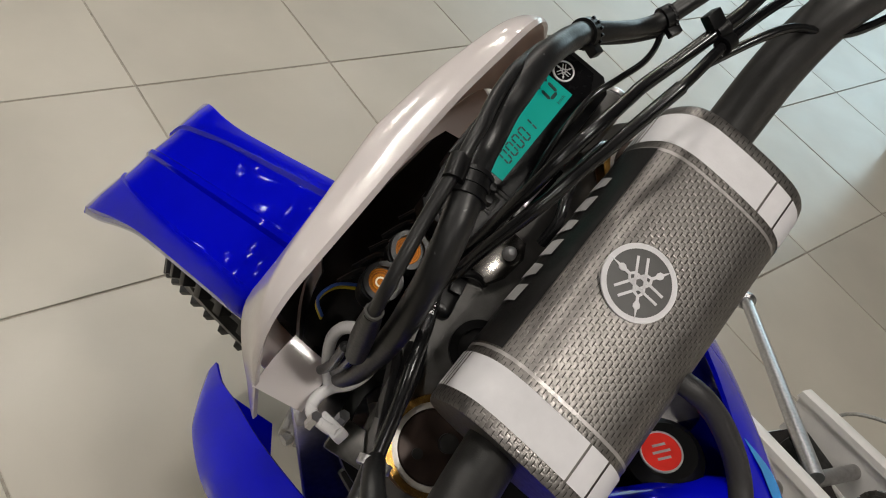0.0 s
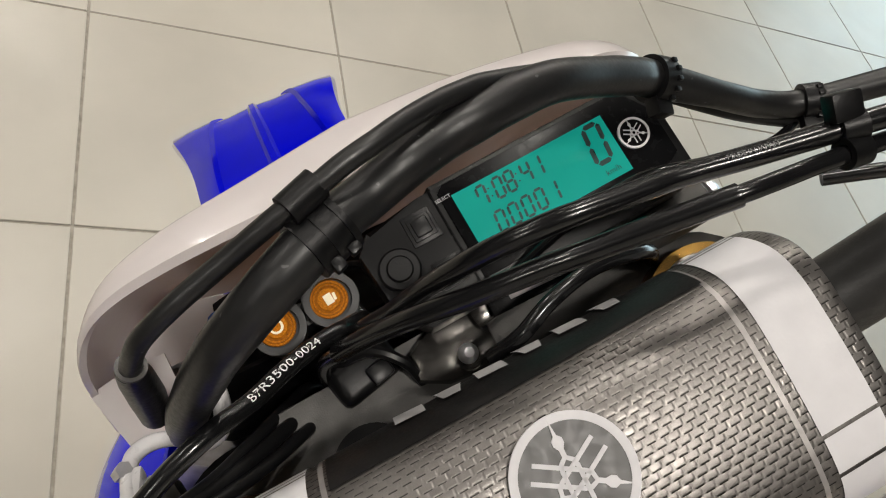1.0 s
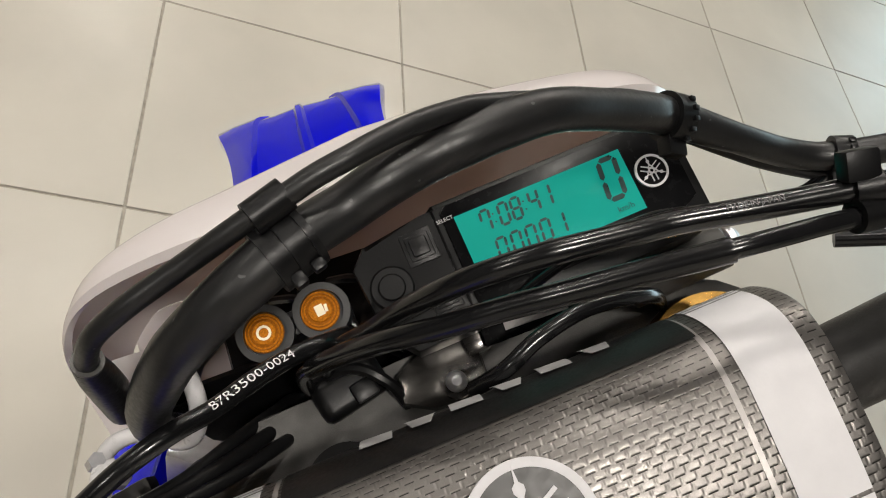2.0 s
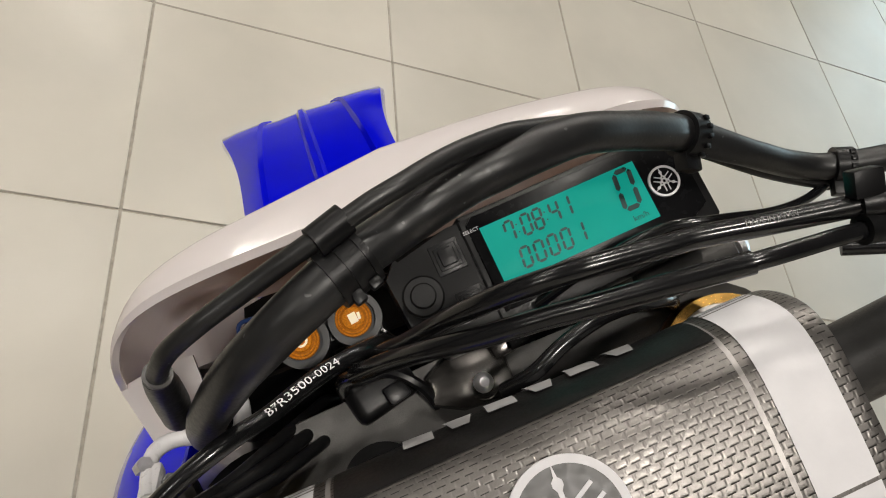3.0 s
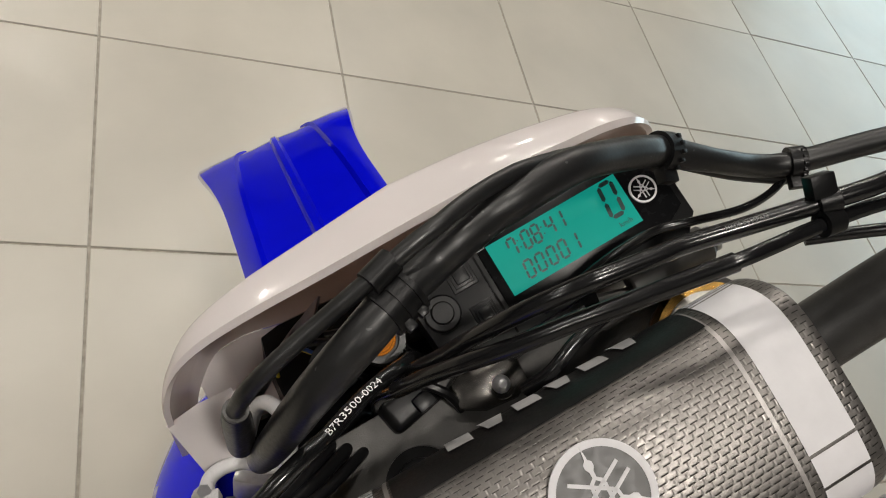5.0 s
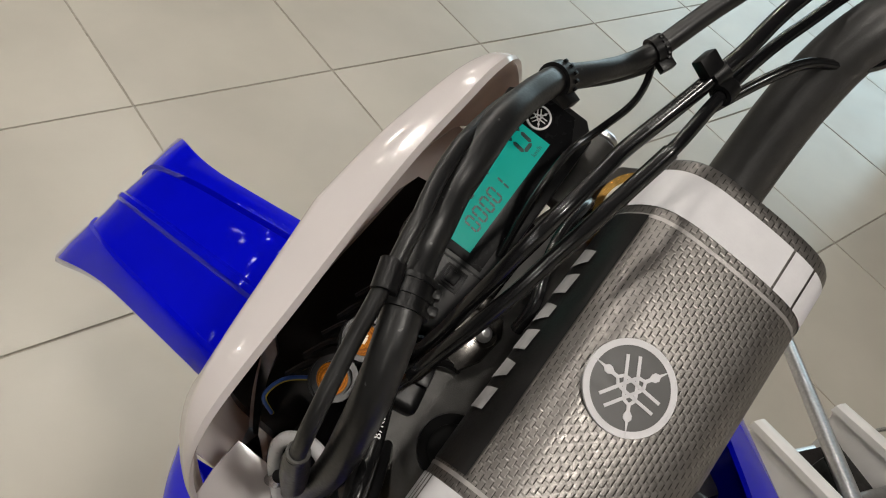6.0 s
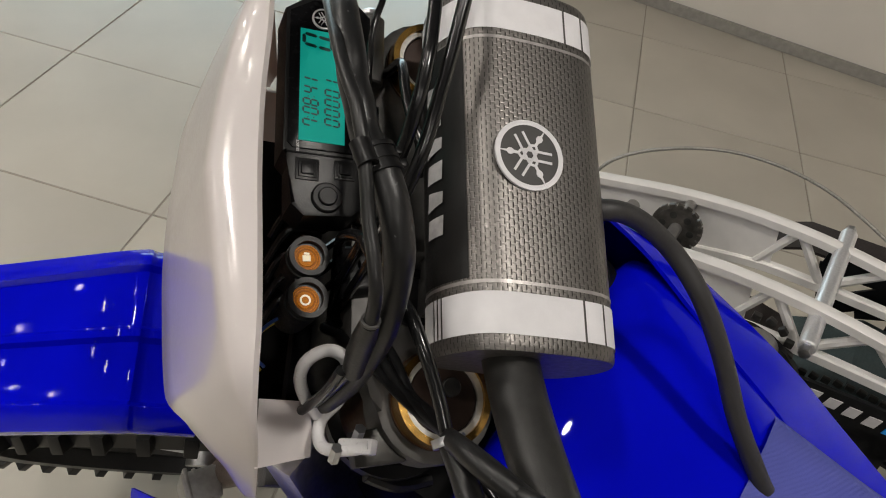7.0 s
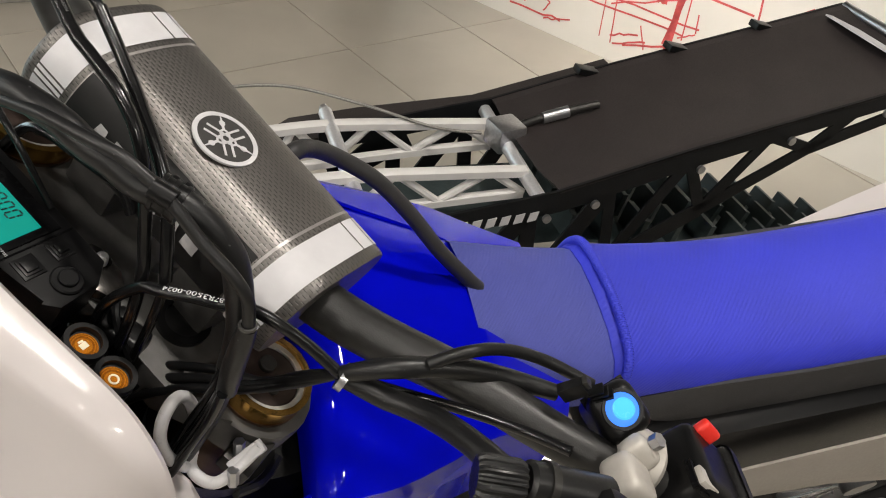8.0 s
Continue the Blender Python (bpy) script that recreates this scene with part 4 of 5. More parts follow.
TH2 = [(-0.066, 0.030, -0.170), (-0.066, 0.046, -0.105), (-0.062, 0.050, -0.055), (-0.0540, 0.0490, -0.024), (-0.0431, 0.0480, -0.0065), (-0.0317, 0.0460, 0.0081), (-0.0215, 0.0442, 0.0166), (-0.0118, 0.0427, 0.0222), (-0.0025, 0.0417, 0.0268), (0.0066, 0.0408, 0.0304), (0.0154, 0.0396, 0.0340), (0.0241, 0.0385, 0.0370), (0.0409, 0.0366, 0.0425), (0.0568, 0.0347, 0.0470), (0.0657, 0.0339, 0.0478), (0.0759, 0.0333, 0.0462), (0.090, 0.0325, 0.0435), (0.116, 0.030, 0.040), (0.150, 0.023, 0.036), (0.20, 0.008, 0.036), (0.28, -0.035, 0.045)]
lower = spart("throttle_cable", tube(TH2, 0.0027, 14, 6), CABLE, "glossy black throttle cable with a stepped sleeve")
part("sleeve", tube(TH2[3:14] + [(0.0599, 0.0344, 0.0477)], 0.0034, 14, 6), CABLE, lower, "", STEER)
strap = spart("cable_strap", ring((0.0965, 0.0392, 0.0434), (0.97, -0.18, 0.16), 0.0050, 0.0034, 0.007, 24, bm=ring((0.0945, 0.0324, 0.0432), (0.97, -0.1, -0.16), 0.0046, 0.0028, 0.007, 24)), BLACK, "black strap holding both throttle cables")
part("strap_head", box((0.009, 0.008, 0.006), pose(0.0985, 0.0440, 0.0475, 20, 0, -8), 0.001), BLACK, strap, "", STEER)
CL = [(-0.046, 0.036, -0.165), (-0.040, 0.052, -0.100), (-0.040, 0.0595, -0.060), (-0.0485, 0.0570, -0.0330), (-0.0598, 0.0545, -0.0230), (-0.0718, 0.0502, -0.0135), (-0.0835, 0.0452, -0.0068), (-0.0950, 0.0415, 0.0030), (-0.110, 0.036, 0.0060), (-0.128, 0.028, 0.0040), (-0.148, 0.0205, 0.0)]
clutch = spart("clutch_cable", tube(CL, 0.0032, 14, 8), CABLE, "black clutch cable with white printed characters")


def text_on_hose(text, size, path, r, start, mat, parent, facing, stretch=1.0):
    """Letters wrapped on a hose; start: metres along the path, which is walked from its end backwards."""
    P = spline(path, 16)[::-1]
    cum = [0.0]
    for a, b in zip(P, P[1:]):
        cum.append(cum[-1] + (b - a).length)
    bm = lettering(text, size)
    F = Vector(facing)
    for v in bm.verts:
        d = start + v.co.x * stretch
        i = min(max(k for k in range(len(cum)) if cum[k] <= d), len(P) - 2)
        t = (P[i + 1] - P[i]).normalized()
        c = P[i] + t * (d - cum[i])
        up = (F - t * F.dot(t)).normalized()
        lat = up.cross(t)
        ang = (v.co.y - size * 0.35) / r
        v.co = c + (up * math.cos(ang) + lat * math.sin(ang)) * (r + 0.00018)
    part("lettering", bm, mat, parent, "white printed characters", STEER, True)


text_on_hose("B7R3500-0024", 0.0039, CL, 0.0032, 0.0715, WHITE, clutch, (-0.10, 0.10, 1.0), 1.40)
text_on_hose("MADE IN JAPAN", 0.0021, TH1[12:16][::-1], 0.0034, 0.012, FADED, upper, (-0.05, 0.25, 1.0), 1.0)

spart("breather_wire", tube([(-0.006, 0.026, -0.040), (0.005, 0.028, -0.030), (0.019, 0.034, -0.028), (0.036, 0.038, -0.030), (0.052, 0.038, -0.036), (0.068, 0.036, -0.050), (0.080, 0.034, -0.085)], 0.0030, 12, 6), CABLE, "slim black cable between clamp and pad")
spart("thin_wire", tube([(0.146, 0.058, -0.040), (0.130, 0.053, -0.036), (0.110, 0.052, -0.028), (0.088, 0.056, -0.024), (0.069, 0.060, -0.026), (0.045, 0.058, -0.036), (0.02, 0.052, -0.055)], 0.0019, 10, 6), CABLE, "thin black wire looping to the loom")
spart("brake_hose", tube([(0.100, 0.030, 0.020), (0.125, 0.020, 0.028), (0.143, 0.010, 0.031), (0.160, -0.010, 0.031), (0.19, -0.024, 0.034), (0.26, -0.05, 0.05)], 0.0024, 10, 6), CABLE, "slim black hose leaving the bars")
for k, (dx, dy, dz) in enumerate(((0, 0, 0), (0.006, -0.005, -0.004), (-0.004, 0.005, -0.004))):
    spart("loom_wire", tube([(-0.114 + dx, 0.059 + dy, -0.022 + dz), (-0.118 + dx, 0.058 + dy, -0.045 + dz), (-0.121 + dx, 0.058 + dy, -0.075 + dz), (-0.124 + dx, 0.060 + dy * 1.2, -0.110 + dz), (-0.118 + dx, 0.066 + dy, -0.150 + dz), (-0.105 + dx, 0.074 + dy, -0.200 + dz)], 0.0036 - 0.0004 * k, 12, 5), CABLE, "black wire running down through the guide")
for k in range(3):
    spart("clutter_wire", tube([(-0.060 + 0.006 * k, 0.034, -0.175), (-0.074 + 0.005 * k, 0.050 - 0.006 * k, -0.130), (-0.084 + 0.004 * k, 0.046 - 0.006 * k, -0.102 + 0.004 * k), (-0.099, 0.038 - 0.006 * k, -0.078 + 0.005 * k), (-0.116 - 0.003 * k, 0.030 - 0.004 * k, -0.060 + 0.006 * k), (-0.135, 0.024 - 0.001 * k, -0.027 + 0.004 * k), (-0.147, 0.020, 0.0)], 0.0027 + 0.0004 * (k % 2), 12, 5), BLACK, "black cable running to the tied bundle")
for k in range(5):
    a = 0.013 * k
    spart("clutter_wire", tube([(-0.085 + a, 0.092, -0.100 - 0.006 * (k % 2)), (-0.070 + a, 0.084, -0.088 - 0.004 * (k % 3)), (-0.066 + a, 0.066, -0.094), (-0.052 + a, 0.052, -0.108)], 0.0021, 8, 5), CABLE, "thin black wire behind the speedometer")

# ---- left grip side ----
tie = spart("bundle_tie", ring((-0.1475, 0.0205, -0.0002), (-0.85, -0.25, 0.1), 0.0078, 0.0062, 0.004, 24), STEEL, "bright clip round the tied cables")
spart("cable_sleeve", tube([(-0.149, 0.020, 0.0), (-0.170, 0.013, 0.006), (-0.190, 0.014, 0.022), (-0.212, 0.026, 0.044), (-0.238, 0.040, 0.062)], [0.0052, 0.0062, 0.0064, 0.0064, 0.0072], 14, 6), RUBBER, "thick ribbed black cable sleeve")
spart("switch_lead", tube([(-0.148, 0.021, 0.002), (-0.161, 0.013, 0.022), (-0.186, -0.016, 0.034), (-0.208, -0.038, 0.037), (-0.230, -0.052, 0.044)], [0.0046, 0.0056, 0.006, 0.0056, 0.0046], 14, 6), RUBBER, "thick black cable to the switch box")
spart("lamp_lead", tube([(-0.172, 0.002, 0.034), (-0.180, -0.010, 0.048), (-0.192, -0.030, 0.052), (-0.212, -0.052, 0.052), (-0.240, -0.066, 0.056)], 0.0034, 12, 6), RUBBER, "slim grey-black cable to the lamp switch")
spart("clutch_wire", tube([(-0.149, 0.017, -0.002), (-0.178, -0.004, 0.004), (-0.203, -0.012, 0.020), (-0.229, -0.018, 0.036), (-0.252, -0.018, 0.052)], 0.0030, 12, 6), CABLE, "slim black cable along the bar")
BOX = Matrix.Translation((-0.2575, -0.058, 0.060)) @ Vector((0.15, 0.66, 0.74)).to_track_quat("Z", "X").to_matrix().to_4x4()
switch = spart("switch_box", box((0.027, 0.030, 0.036), BOX, 0.0095, seg=5), BLACK, "black switch box with a lit blue button")
part("blue_button", drum((0, 0, 0.016), (0, 0, 0.0215), 0.0090, 0.0084, 28, 0.002), LAMPBLUE, switch, "round lit blue button", STEER @ BOX)
part("button_core", drum((0, 0, 0.021), (0, 0, 0.0220), 0.0062, 0.0054, 28, 0.0004), LAMPCORE, switch, "bright centre of the lit button", STEER @ BOX)
part("button_bezel", ring((0, 0, 0.0175), (0, 0, 1), 0.0108, 0.0091, 0.0018), RUBBER, switch, "", STEER @ BOX)
part("box_seam", box((0.0268, 0.0308, 0.0010), BOX @ pose(0, 0, 0.006), 0.0004), GLOSS, switch, "", STEER)
part("switch_tab", box((0.010, 0.006, 0.014), pose(-0.230, -0.034, 0.066, 0, -20, 30), 0.001), BLACK, switch, "", STEER)
for k in range(3):
    part("tab_rib", box((0.0016, 0.0064, 0.010), pose(-0.238 - 0.003 * k, -0.042 - 0.002 * k, 0.0705, 0, -20, 30), 0.0004), BLACK, switch, "", STEER)
part("tab_socket", box((0.006, 0.005, 0.004), pose(-0.231, -0.036, 0.0735, 0, -20, 30), 0.0008), IRON, switch, "small metal socket", STEER)
perch = spart("lever_perch", drum((-0.268, -0.044, 0.054), (-0.292, -0.054, 0.057), 0.0180, bevel=0.004, bm=box((0.024, 0.026, 0.020), pose(-0.281, -0.022, 0.063, 12, -14, 30), 0.0075, seg=4)), PERCH, "pale cast lever perch")
part("perch_cap", box((0.020, 0.012, 0.016), pose(-0.276, -0.038, 0.069, 20, -10, 24), 0.006, seg=4), PERCH, perch, "cast cap of the perch", STEER)
part("perch_bolt", drum((-0.276, -0.040, 0.078), (-0.276, -0.040, 0.083), 0.0042, seg=6), STEEL, perch, "", STEER)
housing = spart("switch_housing", box((0.040, 0.048, 0.040), pose(-0.313, -0.068, 0.060, 10, -10, 28), 0.009, seg=4), BLACK, "black moulded handlebar switch housing")
part("housing_collar", box((0.012, 0.054, 0.046), pose(-0.330, -0.077, 0.058, 10, -10, 28), 0.009, seg=3), RUBBER, housing, "grey-black outer collar", STEER)
part("red_button", box((0.014, 0.007, 0.010), pose(-0.300, -0.086, 0.080, 20, -10, 20), 0.003, seg=3), RED, housing, "red push button", STEER)
part("toggle_well", box((0.020, 0.018, 0.004), pose(-0.309, -0.052, 0.0775, 10, -10, 28), 0.001), GLOSS, housing, "", STEER)
part("toggle", box((0.014, 0.011, 0.008), pose(-0.309, -0.050, 0.0795, 10, -10, 28), 0.0012), PERCH, housing, "pale toggle switch", STEER)


def knurled(p0, p1, r, teeth):
    """A short drum with a toothed outline."""
    a, b = Vector(p0), Vector(p1)
    u = (b - a).normalized().orthogonal().normalized()
    v = (b - a).normalized().cross(u)
    rows = []
    for f, k in ((0, 0.86), (0.12, 1.0), (0.88, 1.0), (1, 0.86)):
        rows.append([a.lerp(b, f) + k * (r - (0.0013 if j % 4 < 2 else 0)) * (math.cos(math.pi * j / (2 * teeth)) * u + math.sin(math.pi * j / (2 * teeth)) * v) for j in range(4 * teeth)])
    return loft(rows, closed=True, caps=True)


spart("adjuster_wheel", knurled((-0.220, 0.052, 0.056), (-0.237, 0.041, 0.065), 0.0112, 16), RUBBER, "knurled black adjuster wheel")
spart("adjuster_boot", drum((-0.236, 0.039, 0.065), (-0.272, 0.010, 0.071), 0.0098, 0.0112, 20, 0.002), RUBBER, "smooth black rubber boot of the adjuster")
spart("boot_clip", ring((-0.243, 0.0335, 0.0665), (-0.78, -0.6, 0.15), 0.0112, 0.0096, 0.004, 28), IRON, "dark ring round the boot")
spart("lever_holder", box((0.036, 0.024, 0.03), pose(-0.282, 0.022, 0.070, 10, -12, 34), 0.006), BLACK, "black clutch lever holder")
spart("clutch_lever", tube([(-0.285, 0.025, 0.075), (-0.33, 0.0, 0.078), (-0.40, -0.045, 0.076)], [0.007, 0.006, 0.006], 12, 5), BLACK, "black clutch lever")
spart("grip", tube([(-0.335, -0.073, 0.056), (-0.38, -0.096, 0.059), (-0.43, -0.12, 0.060)], [0.017, 0.0155, 0.017], 20, 6), RUBBER, "black rubber hand grip")
spart("grip", tube([(0.31, -0.065, 0.05), (0.36, -0.09, 0.052), (0.41, -0.115, 0.053)], [0.017, 0.0155, 0.017], 20, 6), RUBBER, "black rubber hand grip")

# ---- front fender and wheel ----


def fender():
    """Stations: y, z of the top, half width of the top, half width and depth of the skirt."""
    spine = [(0.098, -0.322, 0.060, 0.074, 0.047), (0.142, -0.326, 0.060, 0.074, 0.047), (0.16, -0.328, 0.060, 0.075, 0.046), (0.23, -0.392, 0.058, 0.075, 0.044), (0.29, -0.448, 0.056, 0.076, 0.046), (0.33, -0.486, 0.052, 0.082, 0.058), (0.360, -0.518, 0.047, 0.091, 0.070), (0.374, -0.551, 0.036, 0.094, 0.048)]
    rows = []
    for k, (y, z, a, b, drop) in enumerate(spine):
        horn = 0.008 if k == len(spine) - 1 else 0.006 if k == len(spine) - 2 else 0.0
        half = [(0.0, 0.006, 0), (0.05, 0.006, 0), (0.11, -0.001, 0), (0.55, -0.004, 0), (0.86, -0.003, 0), (0.93, 0.004, 0), (1.0, 0.003, 0)]
        pts = [(f * a, h, 0.0) for f, h, _ in half] + [(a + (b - a) * 0.50, -drop * 0.09, horn * 0.4), (a + (b - a) * 0.90, -drop * 0.26, horn * 0.7), (b, -drop * 0.60, horn * 0.9), (b - 0.002, -drop, horn * 0.8)]
        full = [(-x, h, t) for x, h, t in reversed(pts[1:])] + pts
        rows.append([Vector((-0.050 + x, y + t, z + h)) for x, h, t in full])
    cols = [spline([r[j] for r in rows], 5) for j in range(len(rows[0]))]
    return shell([[c[i] for c in cols] for i in range(len(cols[0]))], 0.0025)


spart("front_fender", fender(), BLUE, "glossy blue ribbed front fender")

WC = Vector((-0.060, 0.02, -0.985))


def lathe(profile, c, seg=72):
    """A ring about the x axis through c; profile: (x, radius)."""
    bm = bmesh.new()
    rows = [[bm.verts.new(c + Vector((x, r * math.cos(2 * math.pi * i / seg), r * math.sin(2 * math.pi * i / seg)))) for x, r in profile] for i in range(seg)]
    m = len(profile)
    for i in range(seg):
        a, b = rows[i], rows[(i + 1) % seg]
        for j in range(m):
            bm.faces.new((a[j], a[(j + 1) % m], b[(j + 1) % m], b[j]))
    return bm


def knob_places(c, r, w, rows):
    """Where the tread blocks of a tyre stand, four in a row."""
    for i in range(rows):
        a = 360 * i / rows
        for x, tilt in ((-w * 0.95, -38), (-w * 0.33, -8), (w * 0.33, 8), (w * 0.95, 38)):
            middle = abs(x) < w * 0.5
            yield Matrix.Translation(c) @ pose(0, 0, 0, a + (4 if middle else 0)) @ Matrix.Translation((x, 0, r - (0.0 if middle else 0.014))) @ pose(0, 0, 0, 0, tilt, 0)


def repeat_part(first, parent, m):
    """Another part on the same mesh, at the pose m."""
    ob = new(first.name.split(".")[0], first.data)
    PLACE[ob] = m.copy()
    ob.parent = parent
    ob.matrix_basis = PLACE[parent].inverted() @ m
    return tagged(ob, "")


def wheel(c, r, w, parent_fn, rows):
    wheel_ob = parent_fn("wheel", lathe([(-0.018, r - 0.070), (-0.018, r - 0.052), (0.018, r - 0.052), (0.018, r - 0.070)], c), IRON, "black spoked wheel rim")
    m = PLACE[wheel_ob]
    part("tyre", lathe([(-w, r - 0.055), (-w * 1.05, r - 0.03), (-w * 0.7, r - 0.010), (0, r - 0.004), (w * 0.7, r - 0.010), (w * 1.05, r - 0.03), (w, r - 0.055)], c), RUBBER, wheel_ob, "knobbly black off-road tyre", m)
    part("hub", drum(c - Vector((0.05, 0, 0)), c + Vector((0.05, 0, 0)), 0.03), STEEL, wheel_ob, "", m)
    for i in range(18):
        a = 2 * math.pi * i / 18
        d = Vector((0, math.cos(a), math.sin(a)))
        part("spoke", drum(c + d * 0.028 + Vector((0.03 * (-1) ** i, 0, 0)), c + d * (r - 0.068), 0.002, seg=6), STEEL, wheel_ob, "", m)
    block = None
    for place in knob_places(c, r, w, rows):
        if block is None:
            block = part("tread_block", box((w * 0.5, 0.016, 0.02), Matrix.Identity(4), 0.0015), RUBBER, wheel_ob, "", m @ place)
        else:
            repeat_part(block, wheel_ob, m @ place)


wheel(WC, 0.345, 0.048, spart, 40)
lug = spart("axle_lug", box((0.046, 0.052, 0.10), pose(-0.146, 0.030, -0.93, 0, 8, 20), 0.006), CAST, "cast fork foot with ribs")
for k in range(4):
    part("lug_rib", box((0.050, 0.006, 0.09), pose(-0.148, 0.012 + 0.012 * k, -0.925, 0, 8, 20), 0.002), CAST, lug, "", STEER)
part("lug_bolt", drum((-0.168, 0.03, -0.90), (-0.18, 0.034, -0.896), 0.010, seg=6), STEEL, lug, "", STEER)
band = spart("mount_band", ring((-0.119, -0.001, -0.150), (0.1, 0.1, 1), 0.042, 0.034, 0.012, 40), RUBBER, "black rubber band round the fork leg")
part("band_tongue", tube([(-0.158, 0.014, -0.144), (-0.163, -0.008, -0.148), (-0.158, -0.030, -0.150)], 0.004, 8, 4), RUBBER, band, "end of the band", STEER)
wheel(Vector((0, -1.10, 0.131)), 0.335, 0.055, bpart, 34)

# ---- tank, shrouds, seat ----


def tank():
    """Half outlines of the tank, front to back: y, top height, half width of the top, half width at the side, low height."""
    st = [(-0.076, 0.842, 0.050, 0.118, 0.66), (-0.084, 0.862, 0.060, 0.130, 0.67), (-0.105, 0.870, 0.064, 0.130, 0.69), (-0.14, 0.861, 0.064, 0.124, 0.68), (-0.18, 0.850, 0.058, 0.110, 0.68), (-0.228, 0.838, 0.052, 0.092, 0.68), (-0.30, 0.80, 0.05, 0.08, 0.66)]
    rows = []
    for y, z, a, b, low in st:
        half = [(a * 0.0, z + 0.004), (a * 0.5, z + 0.003), (a, z - 0.003), (a + (b - a) * 0.55, z - 0.010), (b, z - 0.030), (b * 1.0, z - 0.085), (b * 0.98, low)]
        rows.append([Vector((-x, y, h)) for x, h in reversed(half[1:])] + [Vector((x, y, h)) for x, h in half])
    cols = [spline([r[j] for r in rows], 5) for j in range(len(rows[0]))]
    return loft([[c[i] for c in cols] for i in range(len(cols[0]))], caps=False)


bpart("fuel_tank", tank(), BLUE, "glossy blue fuel tank cover")


SHROUD = {1: [(0.085, 0.770, 0.62, 0.150, 0.012), (0.060, 0.815, 0.56, 0.144, 0.030), (0.03, 0.860, 0.52, 0.132, 0.038), (-0.03, 0.888, 0.52, 0.114, 0.040), (-0.09, 0.868, 0.56, 0.112, 0.042), (-0.15, 0.843, 0.60, 0.098, 0.050), (-0.215, 0.822, 0.64, 0.080, 0.052), (-0.26, 0.797, 0.66, 0.070, 0.052), (-0.315, 0.770, 0.68, 0.062, 0.046)],
          -1: [(0.165, 0.678, 0.640, 0.203, 0.010), (0.130, 0.704, 0.600, 0.199, 0.024), (0.10, 0.724, 0.57, 0.190, 0.036), (0.043, 0.760, 0.55, 0.174, 0.044), (-0.01, 0.792, 0.54, 0.155, 0.040), (-0.06, 0.820, 0.55, 0.134, 0.026), (-0.10, 0.832, 0.56, 0.120, 0.018), (-0.15, 0.822, 0.60, 0.112, 0.012), (-0.215, 0.80, 0.64, 0.094, 0.010)]}


def shroud_point(sx, k, f, proud=0.0):
    """A point of the shroud at station k (may lie between two) and depth f under its top edge."""
    table = SHROUD[sx]
    i = min(int(k), len(table) - 2)
    y, top, low, x, wide = (a + (b - a) * (k - i) for a, b in zip(table[i], table[i + 1]))
    soft = 0.16 if sx > 0 else 0.20
    out = x + wide * math.sin(min(1.0, f / soft) * math.pi / 2) - 0.06 * max(0.0, f - soft)
    return Vector((0.010 + sx * (out + proud), y - 0.05 * f, top + (low - top) * f + proud))


def shroud(sx):
    depth = [0, 0.015, 0.04, 0.08, 0.13, 0.2, 0.28, 0.35, 0.5, 0.65, 0.8, 1.0]
    rows = [[shroud_point(sx, k, f) for f in depth] for k in range(len(SHROUD[sx]))]
    cols = [spline([r[j] for r in rows], 5) for j in range(len(rows[0]))]
    return shell([[c[i] for c in cols] for i in range(len(cols[0]))], 0.003 * sx)


for sx in (-1, 1):
    sh = bpart("radiator_shroud", shroud(sx), BLUE, "glossy blue radiator shroud with printed flashes")
    if sx > 0:
        edge = [(3.72 + 0.095 * i, 0.014 + 0.007 * i, 0.016 + 0.008 * i + 0.034 * math.sin(math.pi * i / 8)) for i in range(9)]
        part("flash", loft([[shroud_point(sx, k, a, 0.0012) for k, a, b in edge], [shroud_point(sx, k, b, 0.0012) for k, a, b in edge]]), SKY_BLUE, sh, "pale blue printed flash", BIKE)
    else:
        edge = [(0.9 + 0.3 * i, 0.22 - 0.012 * i, 0.30 - 0.012 * i) for i in range(11)]
        part("flash", loft([[shroud_point(sx, k, a, 0.0012) for k, a, b in edge], [shroud_point(sx, k, b, 0.0012) for k, a, b in edge]]), STRIPE, sh, "grey printed stripe", BIKE)
        edge = [(5.6 + 0.2 * i, 0.20, 0.235) for i in range(9)]
        part("flash", loft([[shroud_point(sx, k, a, 0.0012) for k, a, b in edge], [shroud_point(sx, k, b, 0.0012) for k, a, b in edge]]), SKY_BLUE, sh, "pale blue printed line", BIKE)
rad = bpart("radiator", box((0.05, 0.03, 0.22), pose(0.115, 0.01, 0.72, -10), 0.004), STEEL, "aluminium radiator behind the shroud")
bpart("radiator", box((0.05, 0.03, 0.22), pose(-0.115, 0.01, 0.72, -10), 0.004), STEEL, "aluminium radiator behind the shroud")
part("radiator_tank", box((0.062, 0.046, 0.03), pose(0.102, -0.018, 0.818), 0.006), CAST, rad, "pale aluminium top of the radiator", BIKE)
bpart("frame_tube", box((0.20, 0.12, 0.28), pose(0, -0.045, 0.67, -8), 0.02), BLACK, "dark frame and ignition parts under the tank")
CAP = Vector((0.083, -0.067, 0.858))
cap_ob = bpart("fuel_cap", drum(CAP - Vector((0, 0, 0.055)), CAP + Vector((0, 0, 0.002)), 0.0275, 0.0262, 32, 0.007), BLACK, "black fuel cap with a red label")
part("cap_label", drum(CAP + Vector((-0.005, 0, -0.001)), CAP + Vector((-0.005, 0, 0.0028)), 0.0128, seg=32), RED, cap_ob, "round red warning label", BIKE)
